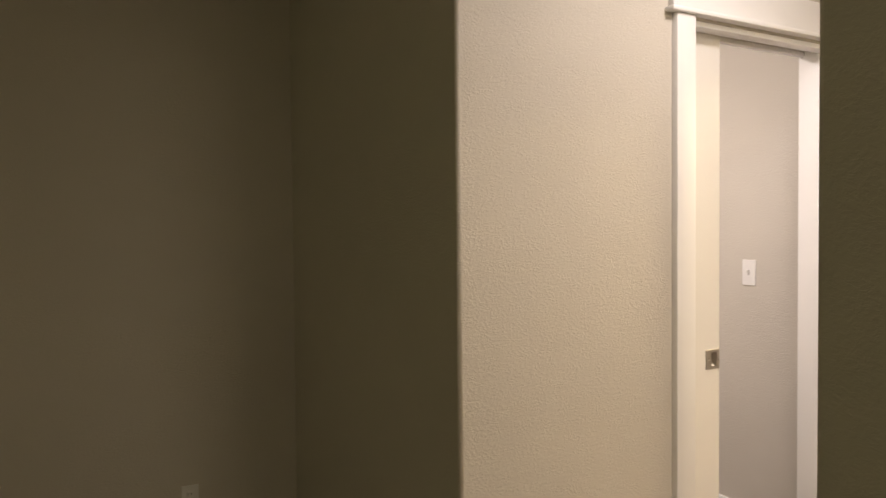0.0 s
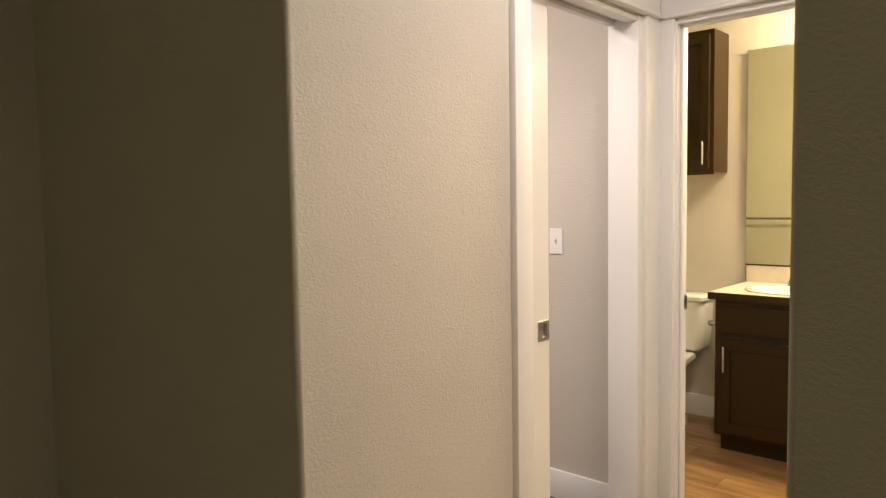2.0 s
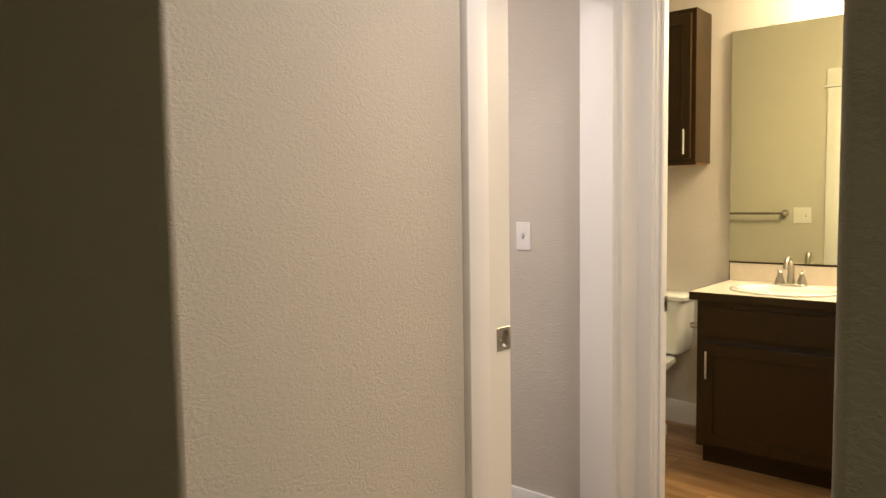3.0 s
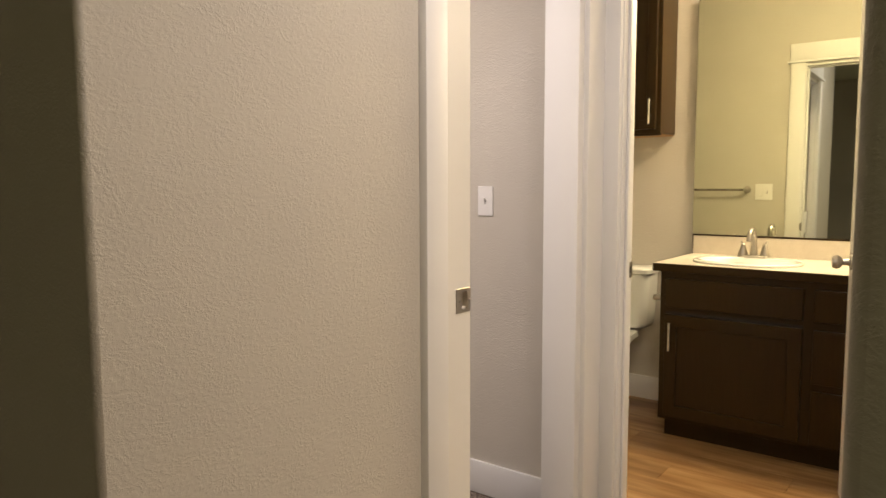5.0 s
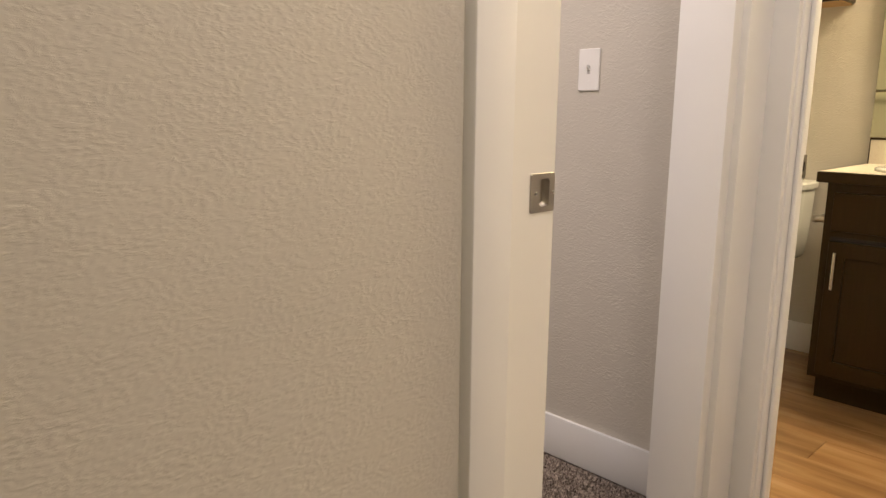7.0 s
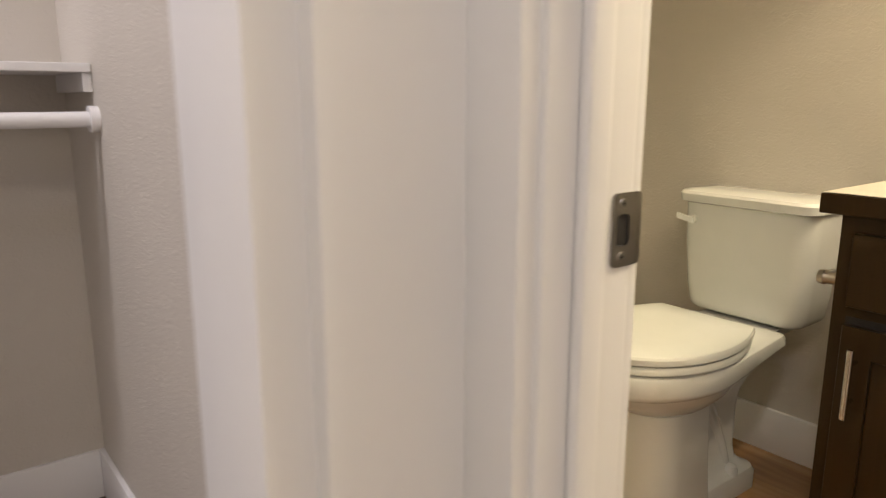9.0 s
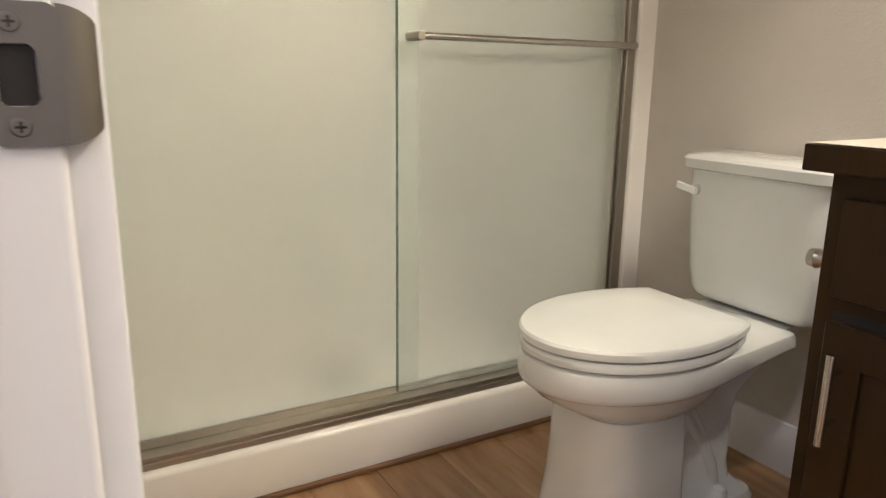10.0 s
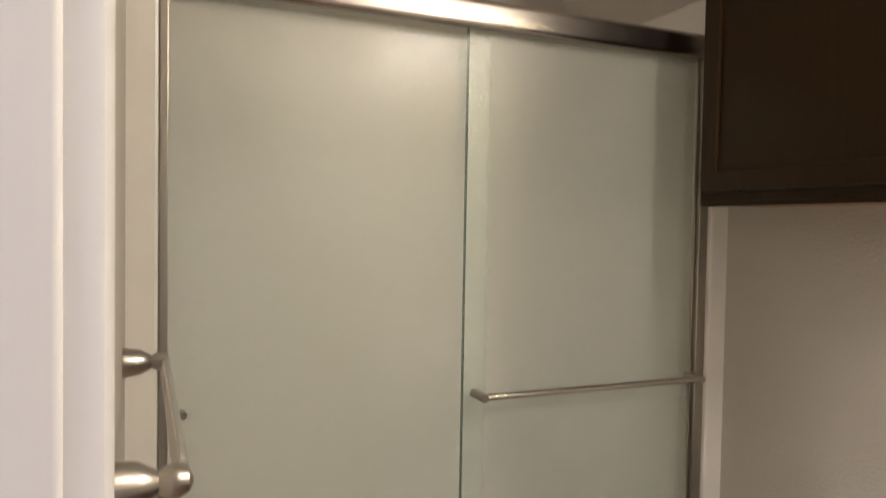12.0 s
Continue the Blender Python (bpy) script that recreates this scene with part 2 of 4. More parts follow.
def lathe(profile, m=None, n=28, bm=None):
    """Turns (radius, height) pairs about z, then lays them by m."""
    bm = bm or bmesh.new()
    m = m or Matrix()
    rings = []
    for r, z in profile:
        rings.append([bm.verts.new(m @ Vector((r * math.cos(2 * math.pi * k / n), r * math.sin(2 * math.pi * k / n), z))) for k in range(n)])
    for a, b in zip(rings, rings[1:]):
        for k in range(n):
            bm.faces.new((a[k], a[(k + 1) % n], b[(k + 1) % n], b[k]))
    bm.faces.new(rings[0][::-1])
    bm.faces.new(rings[-1])
    return bm


def loft(rings, bm=None, cap=True):
    """Skins rings of equally many points."""
    bm = bm or bmesh.new()
    rows = [[bm.verts.new(p) for p in ring] for ring in rings]
    n = len(rows[0])
    for a, b in zip(rows, rows[1:]):
        for k in range(n):
            bm.faces.new((a[k], a[(k + 1) % n], b[(k + 1) % n], b[k]))
    if cap:
        bm.faces.new(rows[0][::-1])
        bm.faces.new(rows[-1])
    return bm


def sweep(points, r, n=14, bm=None):
    """A round tube through points; r may be a list."""
    bm = bm or bmesh.new()
    pts = [Vector(p) for p in points]
    rad = r if isinstance(r, (list, tuple)) else [r] * len(pts)
    rings, up = [], None
    for i, p in enumerate(pts):
        d = (pts[min(i + 1, len(pts) - 1)] - pts[max(i - 1, 0)]).normalized()
        up = up or d.orthogonal().normalized()
        up = (up - d * up.dot(d)).normalized()
        side = d.cross(up)
        rings.append([p + (up * math.cos(2 * math.pi * k / n) + side * math.sin(2 * math.pi * k / n)) * rad[i] for k in range(n)])
    return loft(rings, bm)


def egg(cx, cy, back, front, half, z, n=40, power=2.0):
    """A rounded outline: x runs from cx+back to cx-front, y over cy +- half."""
    out = []
    for k in range(n):
        a = 2 * math.pi * k / n
        c, s = math.cos(a), math.sin(a)
        e = 2 / power
        x = (back if c > 0 else front) * math.copysign(abs(c) ** e, c)
        y = half * math.copysign(abs(s) ** e, s)
        out.append(Vector((cx + x, cy + y, z)))
    return out


def rrect(x0, x1, y0, y1, z, r, n=5):
    """A rectangle with rounded corners; r: one radius or four (x0y0, x1y0, x1y1, x0y1)."""
    rs = r if isinstance(r, (list, tuple)) else [r] * 4
    out = []
    for (x, y, a0), q in zip(((x0, y0, 180), (x1, y0, 270), (x1, y1, 0), (x0, y1, 90)), rs):
        cx = x + q if x == x0 else x - q
        cy = y + q if y == y0 else y - q
        for k in range(n + 1):
            a = radians(a0 + 90 * k / n)
            out.append(Vector((cx + q * math.cos(a), cy + q * math.sin(a), z)))
    return out
# ---- the plan ----
HALL_X0 = 1.03      # face of the partition towards the dark room
END = 2.825         # wall at the hall's end, hall side
BATH = 2.924        # the same wall, bathroom side
BACK = 4.475        # wall with mirror, cabinet and tank
BED_L, CLOSET_T = 1.52, 0.125
OPEN_L, OPEN_R = -0.083, -0.863   # bathroom doorway between the jambs
DOOR_H = 2.05
P_L, P_R = 1.905, 2.65            # pocket doorway between the jambs
SH_Y = 1.146                      # plane of the shower glass


def soften(bm, x, y):
    """Rounds the upright outside corner at x, y like a bullnose bead."""
    es = [e for e in bm.edges if all(abs(v.co.x - x) < 1e-4 and abs(v.co.y - y) < 1e-4 for v in e.verts)]
    bmesh.ops.bevel(bm, geom=es, offset=0.012, segments=6, affect="EDGES", profile=0.5)
    for f in bm.faces:
        f.smooth = len(f.verts) == 4 and min(e.calc_length() for e in f.edges) < 0.006


def walls():
    b = bx(HALL_X0, P_L - 0.015, 0, 0.044, FLOOR, CEIL)
    soften(b, HALL_X0, 0)
    bx(HALL_X0, P_L - 0.015, 0.106, CLOSET_T, FLOOR, CEIL, 0, b)
    bx(HALL_X0, HALL_X0 + 0.11, 0.044, 0.106, FLOOR, CEIL, 0, b)
    bx(P_L - 0.015, P_R + 0.046, 0, CLOSET_T, DOOR_H + 0.015, CEIL, 0, b)
    bx(P_R + 0.046, END, 0, CLOSET_T, FLOOR, CEIL, 0, b)
    structure("wall_hall_pocket", b, WALL, "greige textured hallway wall holding the pocket door")
    b = bx(HALL_X0, HALL_X0 + 0.115, CLOSET_T, BED_L, FLOOR, CEIL)
    structure("wall_closet_side", b, WALL, "unlit greige wall of the dark room beside the hallway")
    b = bx(-2.6, END, BED_L, BED_L + 0.115, FLOOR, CEIL)
    structure("wall_bedroom_left", b, WALL, "unlit greige wall of the dark room")
    b = bx(HALL_X0 + 0.006, HALL_X0 + 0.12, -3.6, -1.02, FLOOR, CEIL)
    soften(b, HALL_X0 + 0.006, -1.02)
    structure("wall_bedroom_front", b, WALL, "unlit greige partition of the dark room")
    b = bx(END, BATH, OPEN_L + 0.018, 2.1, FLOOR, CEIL)
    bx(END, BATH, -3.6, OPEN_R - 0.018, FLOOR, CEIL, 0, b)
    bx(END, BATH, OPEN_R - 0.018, OPEN_L + 0.018, DOOR_H + 0.018, CEIL, 0, b)
    structure("wall_bathroom_door", b, WALL, "greige textured wall with the bathroom doorway")
    b = bx(BACK, BACK + 0.115, -1.165, 2.1, FLOOR, CEIL)
    structure("wall_mirror", b, WALL, "greige wall behind vanity and toilet")
    b = bx(BATH, BACK, -1.165, -1.05, FLOOR, CEIL)
    structure("wall_vanity_end", b, WALL, "greige wall at the vanity's end")
    b = bx(BATH, BACK, 1.985, 2.1, FLOOR, CEIL)
    structure("wall_shower_back", b, WALL, "greige wall behind the shower")
    # the dark room behind the camera, with one opening added for the world's fill light
    b = bx(-2.715, -2.6, -3.6, BED_L + 0.115, FLOOR, 0.7)
    bx(-2.715, -2.6, -3.6, -2.6, 0.7, CEIL, 0, b)
    bx(-2.715, -2.6, -0.2, BED_L + 0.115, 0.7, CEIL, 0, b)
    bx(-2.715, -2.6, -2.6, -0.2, 2.2, CEIL, 0, b)
    structure("wall_bedroom_back", b, WALL, "unlit greige wall with an added opening that lets fill light in")
    b = bx(-2.715, BATH, -3.715, -3.6, FLOOR, CEIL)
    structure("wall_bedroom_right", b, WALL, "unlit greige wall of the dark room")
    structure("ceiling_room", bx(-2.715, END + 0.05, -3.715, BED_L + 0.115, CEIL, CEIL + 0.1), CEILING, "white textured ceiling over room and hallway", "ceiling")
    structure("ceiling_bathroom", bx(END + 0.05, BACK + 0.115, -1.165, 2.1, CEIL, CEIL + 0.1), CEILING, "white textured bathroom ceiling", "ceiling")
    structure("floor_carpet", bx(-2.715, 2.862, -3.715, BED_L + 0.1, FLOOR - 0.12, FLOOR - 0.006), CARPET, "grey-brown speckled cut-pile carpet", "floor")
    return structure("floor_bathroom", bx(2.862, BACK + 0.1, -1.165, 2.1, FLOOR - 0.12, FLOOR - 0.008), QUARTER, "brown wood-look plank floor of the bathroom", "floor")


bath_floor = walls()


def trims():
    g = 0.004
    # pocket doorway: casing, fillet, header
    c = bx(1.829, 1.914, -0.024, 0.007, FLOOR, 2.072, g)
    structure("trim_pocket_casing_left", c, TRIM, "white flat door casing of the pocket doorway", "trim")
    structure("trim_pocket_casing_right", bx(P_R + 0.038, END - 0.012, -0.022, 0.007, FLOOR, 2.072, g), TRIM, "white flat door casing of the pocket doorway", "trim")
    structure("trim_pocket_fillet", bx(1.797, END - 0.03, -0.038, 0, 2.072, 2.088, 0.005), TRIM, "white thin fillet strip under the header board", "trim")
    structure("trim_pocket_header", bx(1.812, END - 0.02, -0.024, 0, 2.088, 2.205, g), TRIM, "white flat header board over the pocket doorway", "trim")
    # pocket doorway: split jambs
    structure("trim_pocket_jamb_front", bx(P_L - 0.015, P_L, 0, 0.050, FLOOR, DOOR_H, 0.002), TRIM, "white split jamb of the pocket door", "trim")
    structure("trim_pocket_guide_block", bx(P_L, 1.969, 0.038, 0.0545, 0.833, 1.007, 0.002), TRIM, "small white guide block between jamb and pocket door", "trim")
    structure("trim_pocket_jamb_rear", bx(P_L - 0.015, P_L, 0.100, CLOSET_T, FLOOR, DOOR_H, 0.002), TRIM, "white split jamb of the pocket door", "trim")
    structure("trim_pocket_jamb_strike", bx(P_R, P_R + 0.046, -0.004, CLOSET_T, FLOOR, DOOR_H + 0.015, 0.002), TRIM, "white flat strike jamb of the pocket doorway", "trim")
    structure("trim_pocket_head_front", bx(P_L, P_R, 0, 0.050, DOOR_H - 0.004, DOOR_H + 0.014, 0.002), TRIM, "white split head jamb of the pocket doorway", "trim")
    structure("trim_pocket_head_rear", bx(P_L, P_R, 0.100, CLOSET_T, DOOR_H - 0.004, DOOR_H + 0.014, 0.002), TRIM, "white split head jamb of the pocket doorway", "trim")
    # bathroom doorway, both sides of the wall
    for side, x0, x1, lip0, lip1 in (("hall", END - 0.018, END + 0.007, END - 0.034, END + 0.004), ("bath", BATH - 0.007, BATH + 0.018, BATH - 0.004, BATH + 0.034)):
        top = -0.018 if side == "hall" else 0.017
        structure(f"trim_{side}_casing_latch", bx(x0, x1, OPEN_L + 0.006, top, FLOOR, 2.072, g), TRIM, "white flat door casing of the bathroom doorway", "trim")
        structure(f"trim_{side}_casing_hinge", bx(x0, x1, OPEN_R - 0.100, OPEN_R - 0.006, FLOOR, 2.072, g), TRIM, "white flat door casing of the bathroom doorway", "trim")
        wide = -0.036 if side == "hall" else 0.037
        structure(f"trim_{side}_fillet", bx(lip0, lip1, OPEN_R - 0.115, wide, 2.072, 2.088, 0.005), TRIM, "white thin fillet strip under the header board", "trim")
        structure(f"trim_{side}_header", bx(x0 - 0.002, x1 + 0.002, OPEN_R - 0.104, wide + 0.014 if side == "hall" else 0.023, 2.088, 2.205, g), TRIM, "white flat header board over the bathroom doorway", "trim")
    structure("trim_jamb_latch", bx(END, BATH, OPEN_L, OPEN_L + 0.018, FLOOR, DOOR_H + 0.018, 0.004, None, 3), TRIM, "white jamb on the latch side of the bathroom doorway", "trim")
    structure("trim_jamb_hinge", bx(END, BATH, OPEN_R - 0.018, OPEN_R, FLOOR, DOOR_H + 0.018, 0.002), TRIM, "white jamb on the hinge side of the bathroom doorway", "trim")
    structure("trim_jamb_head", bx(END, BATH, OPEN_R, OPEN_L, DOOR_H, DOOR_H + 0.018, 0.002), TRIM, "white head jamb of the bathroom doorway", "trim")
    structure("trim_stop_latch", bx(END + 0.030, BATH - 0.042, OPEN_L - 0.011, OPEN_L, FLOOR, DOOR_H, 0.0045, None, 3), TRIM, "white door stop strip on the jamb", "trim")
    structure("trim_stop_hinge", bx(END + 0.030, BATH - 0.042, OPEN_R, OPEN_R + 0.011, FLOOR, DOOR_H, 0.003), TRIM, "white door stop strip on the jamb", "trim")
    structure("trim_stop_head", bx(END + 0.030, BATH - 0.042, OPEN_R + 0.011, OPEN_L - 0.011, DOOR_H - 0.011, DOOR_H, 0.003), TRIM, "white door stop strip under the head jamb", "trim")
    # baseboards
    B0, B1 = FLOOR, FLOOR + 0.135
    for nm, a in (
        ("closet_end", (END - 0.014, END, CLOSET_T, BED_L)),
        ("closet_back", (HALL_X0 + 0.115, END - 0.014, BED_L - 0.014, BED_L)),
        ("hall_pocket", (HALL_X0, 1.829, -0.014, 0)),
        ("bedroom_left", (-2.6, HALL_X0 - 0.014, BED_L - 0.014, BED_L)),
        ("closet_side", (HALL_X0 - 0.014, HALL_X0, 0, BED_L)),
        ("bath_back", (BACK - 0.014, BACK, 0.17, 1.05)),
        ("bath_door", (BATH, BATH + 0.014, 0.024, 1.05)),
        ("bath_end", (BATH, 3.89, -1.05, -1.036)),
    ):
        structure(f"baseboard_{nm}", bx(*a, B0, B1, 0.0025), TRIM, "white flat baseboard along the wall", "baseboard")


trims()
# ---- hallway things ----
def pocket_door():
    d = thing("door_pocket", (1.75, 0.074, FLOOR), "white flush pocket door slid mostly into the wall", "door")
    x0, x1, z0, z1, y = 2.052, 2.119, 0.888, 0.957, 0.057
    cx0, cx1, cz0, cz1 = 2.076, 2.103, 0.898, 0.947
    part("slab", holed_slab((1.36, cx0, cx1, 2.120), (FLOOR + 0.012, cz0, cz1, DOOR_H - 0.002), y, 0.092, 0.012), DOORPAINT, d)
    plate = loft([rrect(x0, x1, z0, z1, 0.0, 0.004), rrect(x0, x1, z0, z1, 0.0018, 0.004), rrect(x0 + 0.001, x1 - 0.001, z0 + 0.001, z1 - 0.001, 0.0028, 0.004),
                  rrect(cx0, cx1, cz0, cz1, 0.0028, 0.006), rrect(cx0 + 0.0005, cx1 - 0.0005, cz0 + 0.0005, cz1 - 0.0005, -0.006, 0.006), rrect(cx0 + 0.004, cx1 - 0.004, cz0 + 0.004, cz1 - 0.004, -0.0105, 0.005)], None, False)
    bmesh.ops.contextual_create(plate, geom=[e for e in plate.edges if e.is_boundary and all(v.co.z < -0.0104 for v in e.verts)])
    for v in plate.verts:
        v.co = Vector((v.co.x, y - v.co.z, v.co.y))
    pull = part("pull_plate", plate, NICKEL, d, "brushed nickel flush pull with a recessed cup", True)
    for x in (2.065, 2.112):
        part("screw", tube((x, y - 0.0036, 0.922), (x, y - 0.002, 0.922), 0.0032, None, 12), NICKEL_BAR, pull)
    return d


pocket_door()


def wall_switch(name, at, rz, label, gangs=("toggle",)):
    """A cover plate facing -x, turned by rz; at is the middle of its back."""
    d = thing(name, at, label, "switch", "", rz)
    w = 0.07 + 0.046 * (len(gangs) - 1)
    m = d.matrix_world

    def put(nm, bm, mat, lab=""):
        bm.transform(m)
        return part(nm, bm, mat, d, lab)

    put("plate", bx(-0.006, 0, -w / 2, w / 2, -0.058, 0.058, 0.0025), SWITCHMAT)
    for k, kind in enumerate(gangs):
        y = (k - (len(gangs) - 1) / 2) * 0.046
        if kind == "toggle":
            put("switch_slot", bx(-0.0068, -0.004, y - 0.0045, y + 0.0045, -0.012, 0.012), SLOTSHADE, "slot with its shade put into the grey")
            b = bx(-0.019, -0.004, y - 0.0035, y + 0.0035, -0.004, 0.005, 0.0015)
            for v in b.verts:
                v.co.z += (-v.co.x - 0.004) * 0.7
            put("toggle", b, SWITCHMAT)
        elif kind == "rocker":
            put("rocker", bx(-0.0095, -0.004, y - 0.0165, y + 0.0165, -0.033, 0.033, 0.0015), SWITCHMAT)
        else:
            for dz in (0.02, -0.02):
                put("receptacle", bx(-0.0078, -0.004, y - 0.016, y + 0.016, dz - 0.014, dz + 0.014, 0.004), SWITCHMAT)
                for dy in (-0.006, 0.006):
                    put("slot", bx(-0.0081, -0.006, y + dy - 0.001, y + dy + 0.001, dz - 0.003, dz + 0.006), DARKHOLE)
        for z in (0.03, -0.03) if kind == "toggle" else ((0.042, -0.042) if kind == "rocker" else (0.0,)):
            put("screw", tube((-0.0068, y, z), (-0.005, y, z), 0.0028, None, 10), SWITCHMAT)
    return d


wall_switch("light_switch", (END, 0.483, 1.178), 0, "white toggle light switch on the closet wall")
wall_switch("wall_outlet", (0.56, BED_L, 0.235), 90, "white wall outlet low on the dark wall", ("outlet",))
wall_switch("double_switch", (BATH, 0.165, 1.18), 180, "white double switch plate beside the bathroom door", ("rocker", "toggle"))


def ceiling_lamp():
    d = thing("ceiling_light", (*HALL_AT, CEIL), "white round flush ceiling light in the hallway", "ceiling light")
    part("base", tube((*HALL_AT, CEIL - 0.02), (*HALL_AT, CEIL), 0.15, None, 40), TRIM, d, "", True)
    s = part("diffuser", lathe([(0.135, -0.02), (0.14, -0.045), (0.11, -0.075), (0.06, -0.092), (0.01, -0.098)], Matrix.Translation((*HALL_AT, CEIL)), 40), HALLGLOW, d, "glowing white diffuser", True)
    s.visible_shadow = False


ceiling_lamp()


# housing of the added fill lamp, never in view
def fill_lamp():
    x, y = FILL_AT
    d = thing("fill_panel", (x, y, CEIL), "added unseen square panel that fills the hallway with light", "ceiling light")
    part("frame", bx(x - 0.58, x + 0.58, y - 0.58, y + 0.58, CEIL - 0.02, CEIL, 0.004), TRIM, d)
    s = part("diffuser", bx(x - 0.55, x + 0.55, y - 0.55, y + 0.55, CEIL - 0.03, CEIL - 0.021), HALLGLOW, d, "glowing white diffuser")
    s.visible_shadow = False


fill_lamp()


def bath_door():
    # leaf hinged at the doorway's end away from the latch, standing open into the bathroom
    ang = 14.5
    d = thing("door_bathroom", (BATH + 0.006, OPEN_R + 0.004, FLOOR), "white two-panel bathroom door standing open inwards", "door", "", ang)
    m = d.matrix_world
    w, h, th = 0.762, 2.03, 0.035

    def put(nm, bm, mat, parent=d, lab="", smooth=False):
        bm.transform(m)
        return part(nm, bm, mat, parent, lab, smooth)

    st = 0.11
    for x0 in (0, w - st):
        put("stile", bx(x0, x0 + st, -th, 0, 0.012, h, 0.0015), DOORPAINT)
    for z0, z1 in ((0.012, 0.20), (0.86, 1.00), (h - 0.12, h)):
        put("rail", bx(st, w - st, -th, 0, z0, z1, 0.0015), DOORPAINT)
    for z0, z1 in ((0.20, 0.86), (1.00, h - 0.12)):
        rings = []
        for k, dy in ((0.0, 0.011), (0.020, 0.011), (0.050, 0.004), (0.054, 0.004)):
            rings.append([Vector((st + k, -dy, z0 + k)), Vector((w - st - k, -dy, z0 + k)), Vector((w - st - k, -dy, z1 - k)), Vector((st + k, -dy, z1 - k))])
        back = [[Vector((p.x, -th - p.y, p.z)) for p in r] for r in rings]
        put("panel", loft(back[::-1] + rings), DOORPAINT)
    zk = 0.96
    for sgn in (1, -1):
        y0 = 0 if sgn > 0 else -th
        prof = [(0.031, 0), (0.031, 0.006), (0.014, 0.010), (0.011, 0.03), (0.022, 0.038), (0.028, 0.052), (0.022, 0.066), (0.004, 0.070)]
        mm = Matrix.Translation((w - 0.065, y0, zk)) @ Matrix.Rotation(radians(-90 * sgn), 4, "X")
        put("knob", lathe(prof, mm), NICKEL, d, "brushed nickel door knob", True)
    put("latch_plate", bx(w, w + 0.0015, -th / 2 - 0.012, -th / 2 + 0.012, zk - 0.028, zk + 0.028), NICKEL, d, "brushed nickel latch plate")
    for z in (0.25, 1.0, 1.8):
        put("hinge", tube((-0.004, 0.004, z - 0.045), (-0.004, 0.004, z + 0.045), 0.006, None, 12), NICKEL)


bath_door()


def strike_plate():
    y = OPEN_L
    d = thing("strike_plate", (2.905, y, 0.937), "brushed nickel strike plate on the bathroom door jamb", "strike plate")
    x0, x1, z0, z1 = 2.898, 2.926, 0.908, 0.965
    hx0, hx1, hz0, hz1 = 2.902, 2.917, 0.924, 0.949
    b = bmesh.new()
    t = 0.002
    outer = rrect(x0, x1, z0, z1, 0, 0.005, 4)
    inner = rrect(hx0, hx1, hz0, hz1, 0, 0.005, 4)
    for (z, flip) in ((0.0, False), (t, True)):
        o = [b.verts.new((p.x, y - z, p.y)) for p in outer]
        i = [b.verts.new((p.x, y - z, p.y)) for p in inner]
        n = len(o)
        for k in range(n):
            b.faces.new((o[k], o[(k + 1) % n], i[(k + 1) % n], i[k]))
        if not flip:
            o0, i0 = o, i
        else:
            for k in range(n):
                b.faces.new((o0[k], o0[(k + 1) % n], o[(k + 1) % n], o[k]))
                b.faces.new((i0[k], i0[(k + 1) % n], i[(k + 1) % n], i[k]))
    plate = part("plate", b, STRIKE, d)
    lip = []
    for k in range(7):
        a = radians(90 * k / 6)
        cx, cy = x1 - 0.001 + 0.016 * math.sin(a), y + 0.011 - 0.013 * math.cos(a)
        half = 0.0285 - 0.0105 * (k / 6) ** 1.6
        lip.append([Vector((cx, cy, 0.9365 - half)), Vector((cx, cy, 0.9365 + half)),
                    Vector((cx - 0.002 * math.sin(a), cy + 0.002 * math.cos(a), 0.9365 + half)), Vector((cx - 0.002 * math.sin(a), cy + 0.002 * math.cos(a), 0.9365 - half))])
    part("lip", loft(lip), STRIKE, d, "", True)
    part("latch_hole", bx(hx0 + 0.0005, hx1 - 0.0005, y - 0.0006, y + 0.012, hz0 + 0.0005, hz1 - 0.0005), DARKHOLE, d, "dark latch hole")
    for z in (0.916, 0.957):
        sc = part("screw", lathe([(0.0042, 0), (0.0038, 0.0008), (0.003, 0.0009)], Matrix.Translation((2.9085, y - t, z)) @ Matrix.Rotation(radians(90), 4, "X"), 14), STRIKE, d)
        cross = bx(2.9085 - 0.0022, 2.9085 + 0.0022, y - t - 0.0011, y - t - 0.0004, z - 0.0005, z + 0.0005)
        bx(2.9085 - 0.0005, 2.9085 + 0.0005, y - t - 0.00115, y - t - 0.0004, z - 0.0022, z + 0.0022, 0, cross)
        part("cross_slot", cross, DARKHOLE, sc, "dark cross slot")



strike_plate()


